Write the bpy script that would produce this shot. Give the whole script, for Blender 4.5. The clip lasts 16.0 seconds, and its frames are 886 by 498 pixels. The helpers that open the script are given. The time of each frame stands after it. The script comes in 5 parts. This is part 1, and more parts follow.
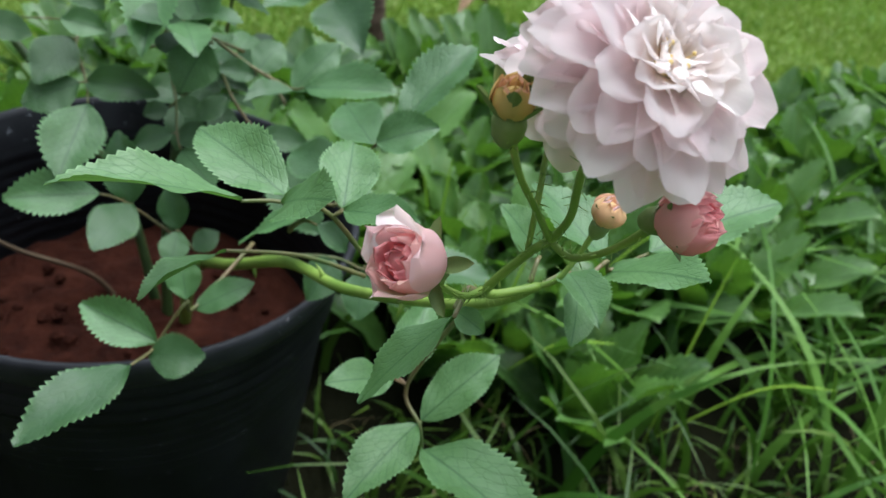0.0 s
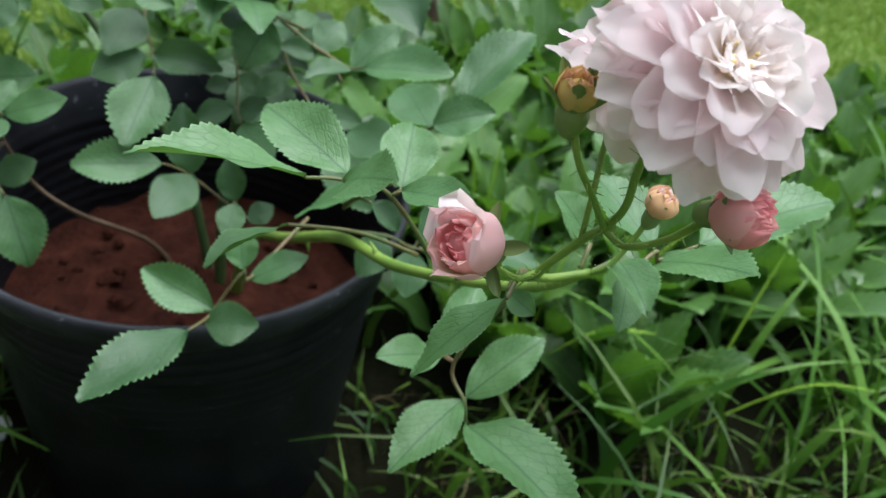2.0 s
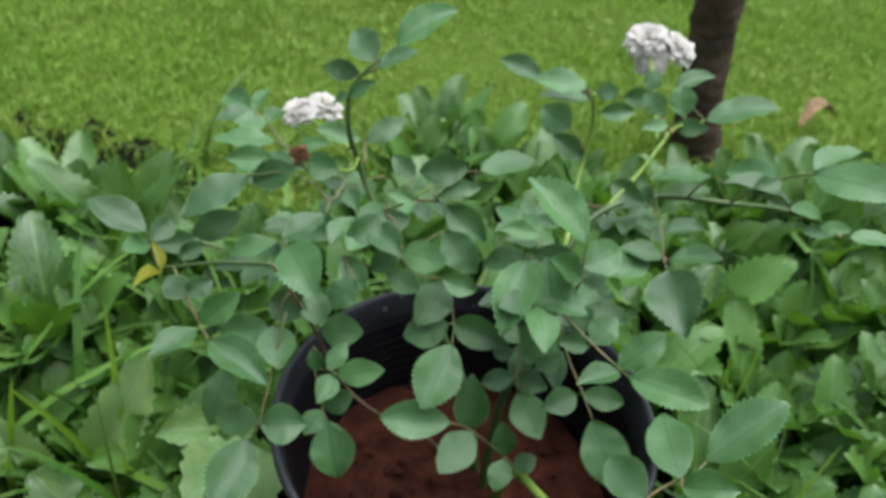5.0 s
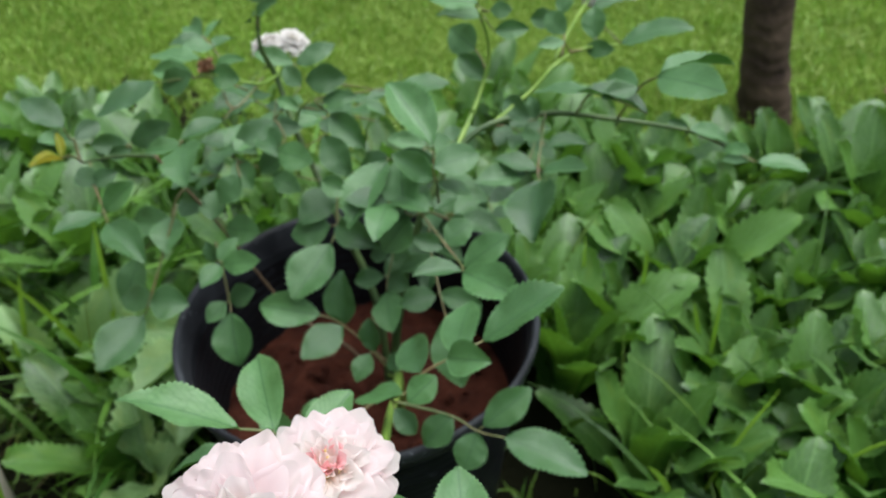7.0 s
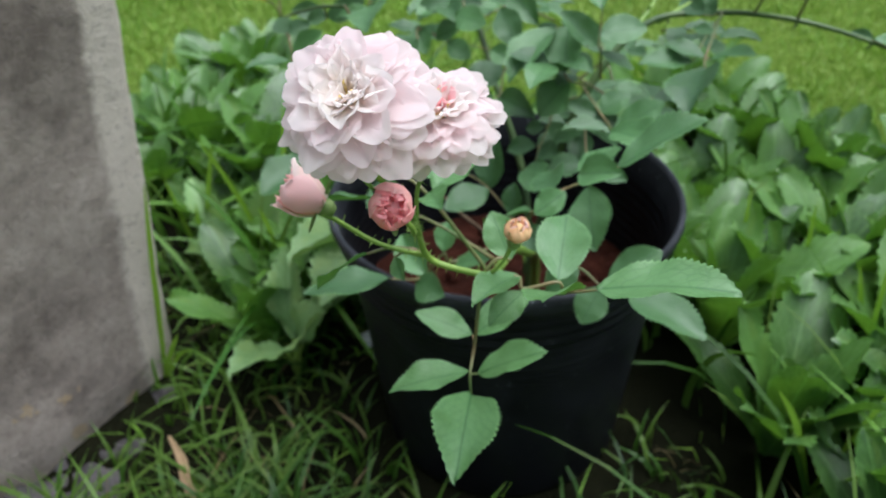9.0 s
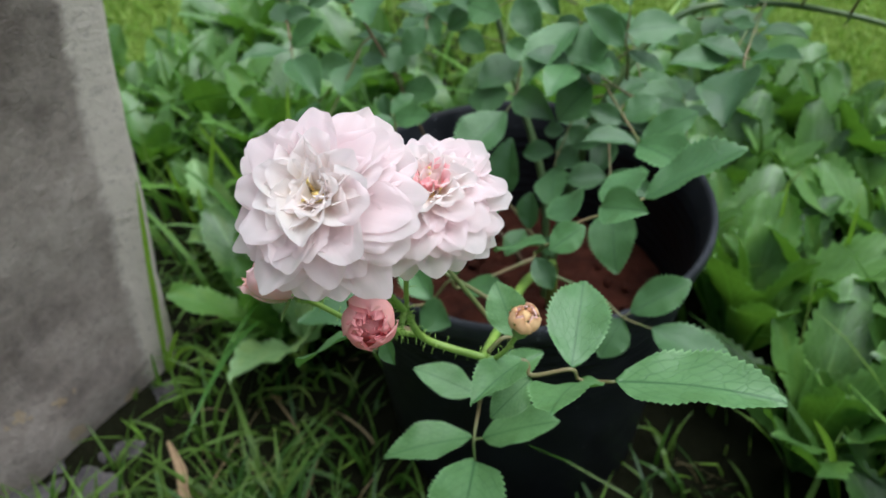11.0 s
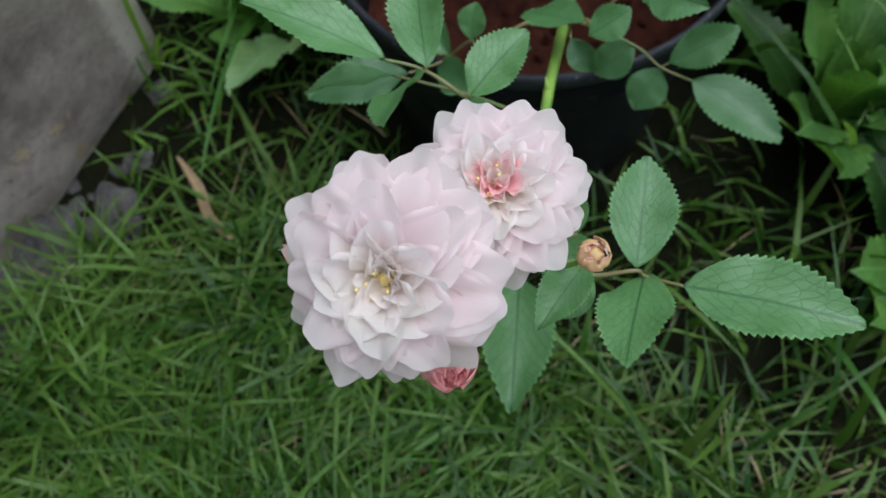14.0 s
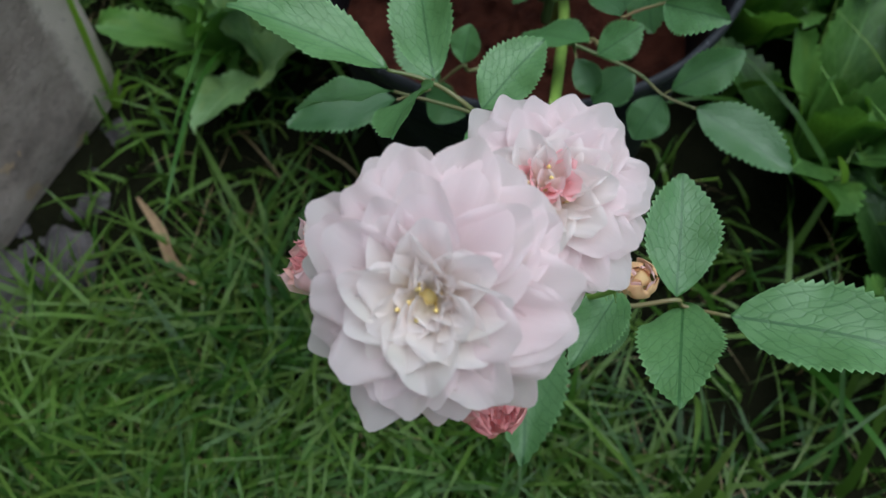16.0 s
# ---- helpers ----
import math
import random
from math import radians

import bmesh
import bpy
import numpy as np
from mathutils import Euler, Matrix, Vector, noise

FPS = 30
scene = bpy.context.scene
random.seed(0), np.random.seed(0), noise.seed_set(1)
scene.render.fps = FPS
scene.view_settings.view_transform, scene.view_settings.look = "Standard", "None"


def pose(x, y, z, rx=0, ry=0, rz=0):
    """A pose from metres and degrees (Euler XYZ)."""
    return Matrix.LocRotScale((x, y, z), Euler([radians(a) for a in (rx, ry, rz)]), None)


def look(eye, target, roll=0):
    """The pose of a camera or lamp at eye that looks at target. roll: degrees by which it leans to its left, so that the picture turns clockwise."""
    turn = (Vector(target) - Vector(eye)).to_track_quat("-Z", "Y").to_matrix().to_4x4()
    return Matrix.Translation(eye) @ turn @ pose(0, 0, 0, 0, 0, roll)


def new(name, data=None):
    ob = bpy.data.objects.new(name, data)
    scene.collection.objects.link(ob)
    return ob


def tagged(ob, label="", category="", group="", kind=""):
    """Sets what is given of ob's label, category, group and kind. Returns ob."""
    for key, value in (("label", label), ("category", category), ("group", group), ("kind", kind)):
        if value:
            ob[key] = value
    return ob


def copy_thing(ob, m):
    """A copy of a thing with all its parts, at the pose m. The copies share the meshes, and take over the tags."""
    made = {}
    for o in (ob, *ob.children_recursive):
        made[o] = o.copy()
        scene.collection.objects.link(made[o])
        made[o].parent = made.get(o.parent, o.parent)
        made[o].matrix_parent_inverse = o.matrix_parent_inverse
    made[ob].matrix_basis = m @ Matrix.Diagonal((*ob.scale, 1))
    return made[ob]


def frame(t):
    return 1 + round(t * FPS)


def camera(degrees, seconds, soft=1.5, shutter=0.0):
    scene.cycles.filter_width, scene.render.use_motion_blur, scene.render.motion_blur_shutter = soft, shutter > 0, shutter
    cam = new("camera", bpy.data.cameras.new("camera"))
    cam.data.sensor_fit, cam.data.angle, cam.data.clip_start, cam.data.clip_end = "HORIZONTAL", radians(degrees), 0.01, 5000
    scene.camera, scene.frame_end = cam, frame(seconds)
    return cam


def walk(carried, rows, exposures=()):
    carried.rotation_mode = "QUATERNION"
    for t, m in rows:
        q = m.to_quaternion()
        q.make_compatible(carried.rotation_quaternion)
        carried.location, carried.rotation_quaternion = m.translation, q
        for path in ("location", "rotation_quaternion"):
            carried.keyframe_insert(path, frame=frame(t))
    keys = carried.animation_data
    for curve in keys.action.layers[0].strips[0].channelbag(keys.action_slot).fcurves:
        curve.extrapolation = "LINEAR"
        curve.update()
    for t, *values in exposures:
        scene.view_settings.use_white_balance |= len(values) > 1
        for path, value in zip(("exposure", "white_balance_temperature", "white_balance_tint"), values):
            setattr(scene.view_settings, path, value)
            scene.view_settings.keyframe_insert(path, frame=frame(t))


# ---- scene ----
cam = camera(53.66, 16.0)
cam.data.dof.use_dof = True
cam.data.dof.focus_distance = 0.228
cam.data.dof.aperture_fstop = 22.0
PATH = [
    (0, -0.0722, 0.0955, 0.5636, 54.28, -8.16, -1.43),
    (0.5, -0.0753, 0.0993, 0.5613, 53.92, -8.11, -1.40),
    (1, -0.0794, 0.0941, 0.5635, 53.66, -8.09, -0.99),
    (1.5, -0.0796, 0.0933, 0.5626, 53.65, -8.39, -0.27),
    (2, -0.0773, 0.0883, 0.5683, 52.52, -8.62, 2.30),
    (2.5, -0.0706, 0.0942, 0.5867, 50.41, -7.91, 5.67),
    (3, -0.0702, 0.0915, 0.6234, 49.47, -6.66, 8.51),
    (3.5, -0.0876, 0.0877, 0.6778, 48.69, -6.19, 11.21),
    (4, -0.0991, 0.1105, 0.7142, 48.59, -5.79, 14.32),
    (4.5, -0.1266, 0.1254, 0.7503, 49.46, -6.05, 16.14),
    (4.7, -0.1275, 0.1274, 0.7569, 50.01, -5.39, 17.49),
    (6.8, 0.0984, 0.1731, 0.7418, 50.51, 2.08, 29.92),
    (7, 0.1186, 0.1649, 0.7253, 50.51, 2.14, 31.00),
    (7.5, 0.1520, 0.1315, 0.6893, 50.99, 2.03, 34.24),
    (8, 0.1720, 0.1084, 0.6536, 51.43, 1.39, 40.09),
    (8.5, 0.1853, 0.0976, 0.6435, 53.31, 1.23, 44.03),
    (9, 0.1955, 0.0983, 0.6209, 54.86, 1.72, 45.78),
    (9.2, 0.1938, 0.1026, 0.6267, 54.85, 2.04, 45.81),
    (11.3, 0.1456, 0.1576, 0.6357, 49.04, 2.76, 47.26),
    (11.5, 0.1432, 0.1575, 0.6387, 47.34, 3.06, 46.99),
    (12, 0.1398, 0.1713, 0.6562, 43.05, 3.60, 45.82),
    (12.5, 0.1357, 0.1823, 0.6793, 38.23, 3.94, 44.61),
    (13, 0.1075, 0.1974, 0.6862, 32.65, 4.05, 43.76),
    (13.5, 0.0684, 0.2081, 0.6823, 25.60, 3.95, 43.20),
    (14, 0.0497, 0.2253, 0.6865, 21.20, 3.97, 42.90),
    (14.5, 0.0383, 0.2368, 0.6802, 18.58, 3.92, 42.68),
    (15, 0.0282, 0.2391, 0.6681, 17.42, 3.85, 42.80),
    (15.5, 0.0264, 0.2376, 0.6554, 17.19, 3.68, 42.67),
    (16, 0.0298, 0.2144, 0.6507, 24.75, 1.29, 41.39),
]
walk(cam, [(t, pose(x, y, z, rx, ry, rz)) for t, x, y, z, rx, ry, rz in PATH],
     [(0.0, 0.94, 5800, 7), (2.5, 1.0, 5850, 7), (4.5, 0.96, 6050, 6), (7.0, 0.86, 6050, 5), (7.5, 0.74, 6050, 4), (8.0, 0.8, 5950, 5), (9.0, 0.98, 5800, 7),
      (11.5, 0.75, 5750, 6), (12.5, 0.62, 5650, 4), (14.0, 0.4, 5600, 4), (16.0, 0.2, 5550, 4)])

# ---- light: soft, bright overcast daylight ----
world = bpy.data.worlds.new("world")
scene.world = world
world.use_nodes = True
wt = world.node_tree
sky = wt.nodes.new("ShaderNodeTexSky")
sky.sky_type = "NISHITA"
sky.sun_disc = False
sky.sun_elevation = radians(74)
sky.sun_rotation = radians(38)
sky.air_density, sky.dust_density, sky.ozone_density = 1.6, 4.0, 1.0
back = wt.nodes["Background"]
back.inputs["Strength"].default_value = 0.076
# the cloud cover takes most of the blue out of the sky
cloud = wt.nodes.new("ShaderNodeHueSaturation")
cloud.inputs["Saturation"].default_value = 0.4
wt.links.new(sky.outputs["Color"], cloud.inputs["Color"])
wt.links.new(cloud.outputs["Color"], back.inputs["Color"])

sun_data = bpy.data.lights.new("sun", "SUN")
sun_data.energy, sun_data.angle, sun_data.color = 2.25, radians(60), (1.0, 0.975, 0.94)
sun = new("sun", sun_data)
sun.matrix_world = look((0.5, 1.0, 2.6), (0, 0.4, 0))


# ---- materials ----
class Mat:
    """A node material with a Principled shader; small helpers to wire it."""

    def __init__(self, name, rough=0.5, spec=0.5):
        self.m = bpy.data.materials.new(name)
        self.m.use_nodes = True
        self.t = self.m.node_tree
        self.p = self.t.nodes["Principled BSDF"]
        self.p.inputs["Roughness"].default_value = rough
        self.p.inputs["Specular IOR Level"].default_value = spec

    def node(self, kind, **kw):
        n = self.t.nodes.new(kind)
        for k, v in kw.items():
            if k in n.inputs:
                n.inputs[k].default_value = v
        return n

    def link(self, a, b):
        self.t.links.new(a, b)

    def coords(self, which="Object"):
        return self.node("ShaderNodeTexCoord").outputs[which]

    def noise(self, scale, detail=4.0, coords=None, rough=0.55):
        n = self.node("ShaderNodeTexNoise", Scale=scale, Detail=detail, Roughness=rough)
        if coords is not None:
            self.link(coords, n.inputs["Vector"])
        return n.outputs["Fac"]

    def ramp(self, fac, stops):
        n = self.node("ShaderNodeValToRGB")
        el = n.color_ramp.elements
        while len(el) < len(stops):
            el.new(0.5)
        for e, (pos, col) in zip(el, stops):
            e.position, e.color = pos, (*col, 1)
        self.link(fac, n.inputs["Fac"])
        return n.outputs["Color"]

    def mix(self, fac, a, b, mode="MIX"):
        n = self.t.nodes.new("ShaderNodeMix")
        n.data_type, n.blend_type = "RGBA", mode
        for sock, v in ((n.inputs[0], fac), (n.inputs[6], a), (n.inputs[7], b)):
            if hasattr(v, "is_linked"):
                self.link(v, sock)
            else:
                sock.default_value = v if isinstance(v, (int, float)) else (*v, 1)
        return n.outputs[2]

    def math(self, op, a, b=0.0, c=0.0):
        n = self.t.nodes.new("ShaderNodeMath")
        n.operation = op
        for sock, v in zip(n.inputs, (a, b, c)):
            if hasattr(v, "is_linked"):
                self.link(v, sock)
            else:
                sock.default_value = v
        return n.outputs[0]

    def split(self, vec):
        n = self.t.nodes.new("ShaderNodeSeparateXYZ")
        self.link(vec, n.inputs[0])
        return n.outputs

    def random(self):
        return self.t.nodes.new("ShaderNodeObjectInfo").outputs["Random"]

    def island(self):
        return self.t.nodes.new("ShaderNodeNewGeometry").outputs["Random Per Island"]

    def color(self, c):
        self.link(c, self.p.inputs["Base Color"])

    def bump(self, height, strength=0.3, dist=0.002):
        n = self.node("ShaderNodeBump", Strength=strength, Distance=dist)
        self.link(height, n.inputs["Height"])
        self.link(n.outputs["Normal"], self.p.inputs["Normal"])

    def translucent(self, color, amount):
        """Let part of the light through, as thin leaves and petals do."""
        tr = self.t.nodes.new("ShaderNodeBsdfTranslucent")
        if hasattr(color, "is_linked"):
            self.link(color, tr.inputs["Color"])
        else:
            tr.inputs["Color"].default_value = (*color, 1)
        mx = self.t.nodes.new("ShaderNodeMixShader")
        mx.inputs[0].default_value = amount
        self.link(self.p.outputs[0], mx.inputs[1])
        self.link(tr.outputs[0], mx.inputs[2])
        self.link(mx.outputs[0], self.t.nodes["Material Output"].inputs["Surface"])


def leaf_material(name, dark, light, vein, rough, veins=9.0, slant=0.9, through_col=(0.2, 0.4, 0.05), amount=0.25, spots=0.0, relief=0.55, gloss=0.6):
    """A leaf in its own axes: x across (-0.5 to 0.5), y from base (0) to tip (1)."""
    m = Mat(name, rough, gloss)
    co = m.coords()
    x, y, _ = m.split(co)
    ax = m.math("ABSOLUTE", x)
    rnd = m.random()
    n1 = m.noise(3.0, 3, co)
    n2 = m.noise(22.0, 3, co)
    base = m.ramp(rnd, [(0.0, dark), (0.45, tuple(0.55 * d + 0.45 * l for d, l in zip(dark, light))), (1.0, light)])
    base = m.mix(m.math("MULTIPLY", n1, 0.25), base, light)
    base = m.mix(m.math("MULTIPLY", n2, 0.35), base, dark)
    # side veins run forward from the midrib
    ph = m.math("MULTIPLY", m.math("SUBTRACT", m.math("ADD", y, m.math("MULTIPLY", n1, 0.2)), m.math("MULTIPLY", ax, slant)), veins * 6.283)
    side = m.math("POWER", m.math("ADD", m.math("MULTIPLY", m.math("COSINE", ph), 0.5), 0.5), 22.0)
    mid = m.math("LESS_THAN", ax, 0.018)
    vv = m.math("MAXIMUM", mid, m.math("MULTIPLY", side, 0.5))
    col = m.mix(m.math("MULTIPLY", vv, 0.8), base, vein)
    cells = m.t.nodes.new("ShaderNodeTexVoronoi")
    cells.feature = "DISTANCE_TO_EDGE"
    cells.inputs["Scale"].default_value = 9.0
    m.link(co, cells.inputs["Vector"])
    net = m.math("MINIMUM", m.math("MULTIPLY", cells.outputs["Distance"], 11.0), 1.0)
    col = m.mix(m.math("MULTIPLY", m.math("SUBTRACT", 1.0, net), 0.33), col, vein)
    blotch = m.math("MULTIPLY", m.math("MAXIMUM", m.math("SUBTRACT", m.noise(1.6, 4, co, 0.65), 0.5), 0.0), 2.2)
    col = m.mix(m.math("MINIMUM", blotch, 0.6), col, tuple(k * d for k, d in zip((1.5, 1.1, 0.5), vein)))
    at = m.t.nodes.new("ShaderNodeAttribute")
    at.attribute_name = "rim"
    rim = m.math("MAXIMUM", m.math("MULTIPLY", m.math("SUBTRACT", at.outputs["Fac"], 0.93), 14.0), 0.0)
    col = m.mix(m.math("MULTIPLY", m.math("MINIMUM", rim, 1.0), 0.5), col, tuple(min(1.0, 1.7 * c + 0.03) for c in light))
    if spots:
        sp = m.math("GREATER_THAN", m.noise(16.0, 2, co), 0.72)
        col = m.mix(m.math("MULTIPLY", sp, spots), col, (0.3, 0.28, 0.16))
    m.color(col)
    quilt = m.math("ADD", m.math("MULTIPLY", n2, 0.35), m.math("MULTIPLY", net, 0.3))
    m.bump(m.math("SUBTRACT", quilt, m.math("MAXIMUM", mid, m.math("MULTIPLY", side, 0.35))), relief, 0.0007)
    m.link(m.math("ADD", m.math("MULTIPLY", n1, 0.3), rough - 0.13), m.p.inputs["Roughness"])
    m.translucent(through_col, amount)
    return m.m


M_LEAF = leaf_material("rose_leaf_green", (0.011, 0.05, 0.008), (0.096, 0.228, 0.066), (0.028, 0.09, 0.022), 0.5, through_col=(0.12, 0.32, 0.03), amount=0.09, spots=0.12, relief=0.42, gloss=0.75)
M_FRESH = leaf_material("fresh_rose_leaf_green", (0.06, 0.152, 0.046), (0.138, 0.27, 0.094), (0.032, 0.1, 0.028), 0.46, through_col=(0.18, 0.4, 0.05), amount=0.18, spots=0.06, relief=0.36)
M_YOUNG = leaf_material("young_leaf_yellow", (0.17, 0.24, 0.018), (0.28, 0.33, 0.03), (0.36, 0.3, 0.05), 0.4, through_col=(0.6, 0.5, 0.05), amount=0.3)
M_HERB = leaf_material("herb_leaf_green", (0.012, 0.048, 0.006), (0.108, 0.24, 0.032), (0.14, 0.28, 0.07), 0.42, veins=11.0, slant=0.7, through_col=(0.2, 0.45, 0.03), amount=0.18, relief=1.0, gloss=0.9)

M_WEED = leaf_material("pale_weed_leaf", (0.13, 0.25, 0.07), (0.25, 0.4, 0.16), (0.3, 0.45, 0.2), 0.5, veins=8.0, slant=0.8, through_col=(0.3, 0.5, 0.1), amount=0.22, relief=0.8, gloss=0.6)


def stem_material(name, a, b, rough=0.45):
    m = Mat(name, rough)
    co = m.coords()
    n = m.noise(45.0, 3, co)
    m.color(m.ramp(n, [(0.3, a), (0.7, b)]))
    m.bump(m.noise(300.0, 3, co), 0.2, 0.001)
    return m.m


M_STEM = stem_material("green_stem", (0.14, 0.25, 0.036), (0.25, 0.37, 0.065))
M_CANE = stem_material("dark_green_cane", (0.035, 0.075, 0.02), (0.09, 0.14, 0.04))
M_WOOD = stem_material("woody_cane", (0.12, 0.075, 0.04), (0.2, 0.14, 0.08), 0.7)
M_RACHIS = stem_material("leaf_stalk", (0.1, 0.16, 0.045), (0.2, 0.13, 0.065))
M_CALYX = stem_material("calyx_green", (0.1, 0.17, 0.04), (0.2, 0.27, 0.08), 0.55)


def petal_material(name, inner, outer, tip, amount=0.35):
    """x across, y from base to tip: warm at the base, paler and a little mauve at the rim."""
    m = Mat(name, 0.6, 0.25)
    co = m.coords()
    x, y, _ = m.split(co)
    c = m.ramp(y, [(0.0, inner), (0.45, outer), (1.0, tip)])
    rnd = m.random()
    c = m.mix(m.math("MULTIPLY", rnd, 0.35), c, tip)
    sc = m.t.nodes.new("ShaderNodeMapping")
    sc.inputs["Scale"].default_value = (26, 2.5, 1)
    m.link(co, sc.inputs["Vector"])
    streak = m.noise(1.0, 3, sc.outputs[0])
    c = m.mix(m.math("MULTIPLY", streak, 0.08), c, tip)
    m.color(c)
    m.bump(streak, 0.08, 0.02)
    m.translucent(tip, amount)
    return m.m


M_PETAL = petal_material("blush_petal", (0.93, 0.86, 0.76), (0.935, 0.86, 0.845), (0.93, 0.825, 0.835), 0.68)
M_PETAL_IN = petal_material("cream_heart_petal", (0.94, 0.8, 0.46), (0.94, 0.88, 0.79), (0.92, 0.86, 0.85), 0.66)
M_PETAL_PINK = petal_material("pink_heart_petal", (0.95, 0.66, 0.5), (0.95, 0.5, 0.51), (0.95, 0.62, 0.64), 0.5)
M_BUD = petal_material("rose_pink_petal", (0.94, 0.58, 0.5), (0.95, 0.5, 0.53), (0.96, 0.67, 0.69), 0.55)
M_BUD_PALE = petal_material("pale_pink_petal", (0.95, 0.58, 0.58), (0.95, 0.65, 0.67), (0.96, 0.86, 0.88), 0.58)
M_BUD_DEEP = petal_material("deep_pink_petal", (0.9, 0.42, 0.4), (0.9, 0.33, 0.38), (0.93, 0.5, 0.54), 0.5)
M_BUD_TAN = petal_material("apricot_bud", (0.78, 0.6, 0.28), (0.87, 0.6, 0.34), (0.89, 0.52, 0.38), 0.4)
M_BUD_BROWN = petal_material("withered_brown_petal", (0.6, 0.5, 0.16), (0.76, 0.5, 0.22), (0.7, 0.38, 0.16), 0.3)
M_WITHER = petal_material("withered_petal", (0.3, 0.2, 0.1), (0.36, 0.22, 0.13), (0.3, 0.17, 0.1), 0.15)
M_WHITE = petal_material("white_petal", (0.72, 0.64, 0.42), (0.74, 0.7, 0.64), (0.76, 0.72, 0.7), 0.4)
M_STAMEN = stem_material("yellow_stamen", (0.78, 0.55, 0.16), (0.82, 0.66, 0.25), 0.6)


def pot_material(name, dark, light, scuffs):
    m = Mat(name, 0.5, 0.2)
    co = m.coords()
    n = m.noise(30.0, 5, co)
    scuff = m.math("GREATER_THAN", m.noise(140.0, 5, co, 0.7), 0.66)
    c = m.ramp(n, [(0.35, dark), (0.75, light)])
    m.color(m.mix(m.math("MULTIPLY", scuff, scuffs), c, (0.2, 0.21, 0.235)))
    m.link(m.math("ADD", m.math("MULTIPLY", n, 0.3), 0.32), m.p.inputs["Roughness"])
    m.bump(n, 0.12, 0.002)
    return m.m


def soil_material():
    m = Mat("red_soil", 0.95, 0.15)
    co = m.coords()
    a, b = m.noise(38.0, 6, co, 0.65), m.noise(240.0, 5, co, 0.7)
    c = m.ramp(a, [(0.3, (0.024, 0.007, 0.0045)), (0.55, (0.064, 0.018, 0.01)), (0.8, (0.12, 0.04, 0.023))])
    c = m.mix(m.math("MULTIPLY", m.math("GREATER_THAN", b, 0.64), 0.7), c, (0.05, 0.018, 0.012))
    m.color(c)
    m.bump(m.math("ADD", a, m.math("MULTIPLY", b, 0.5)), 0.9, 0.006)
    return m.m


def ground_material():
    m = Mat("lawn_earth", 0.95, 0.04)
    co = m.coords()
    a, b = m.noise(9.0, 6, co), m.noise(120.0, 5, co, 0.7)
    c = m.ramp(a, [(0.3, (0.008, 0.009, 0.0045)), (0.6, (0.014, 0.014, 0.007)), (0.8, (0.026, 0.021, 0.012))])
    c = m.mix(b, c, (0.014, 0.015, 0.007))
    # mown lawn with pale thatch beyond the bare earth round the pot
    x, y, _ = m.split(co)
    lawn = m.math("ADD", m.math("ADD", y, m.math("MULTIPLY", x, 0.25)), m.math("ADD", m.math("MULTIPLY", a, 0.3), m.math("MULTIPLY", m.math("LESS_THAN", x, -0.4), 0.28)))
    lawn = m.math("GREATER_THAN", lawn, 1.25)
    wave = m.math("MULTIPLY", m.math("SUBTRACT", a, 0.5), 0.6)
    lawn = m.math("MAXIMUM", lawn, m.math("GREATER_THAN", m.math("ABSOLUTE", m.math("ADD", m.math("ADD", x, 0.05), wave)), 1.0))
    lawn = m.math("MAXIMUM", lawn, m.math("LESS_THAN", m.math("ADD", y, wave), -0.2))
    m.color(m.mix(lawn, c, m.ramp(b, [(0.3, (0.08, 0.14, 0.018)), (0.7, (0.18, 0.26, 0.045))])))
    m.bump(b, 0.8, 0.02)
    return m.m


def grass_material(name, dark, light, dry):
    m = Mat(name, 0.5, 0.35)
    r = m.island()
    co = m.coords()
    patch = m.noise(5.0, 5, co)
    c = m.ramp(r, [(0.0, dark), (0.8, light), (0.93, light), (1.0, dry)])
    worn = m.math("GREATER_THAN", m.math("ADD", m.noise(2.2, 6, co, 0.7), m.math("MULTIPLY", r, 0.25)), 0.63)
    c = m.mix(m.math("MULTIPLY", worn, 0.5), c, dry)
    c = m.mix(m.math("MULTIPLY", patch, 0.7), c, m.ramp(patch, [(0.4, dark), (0.65, light)]))
    m.color(c)
    m.translucent(light, 0.3)
    return m.m


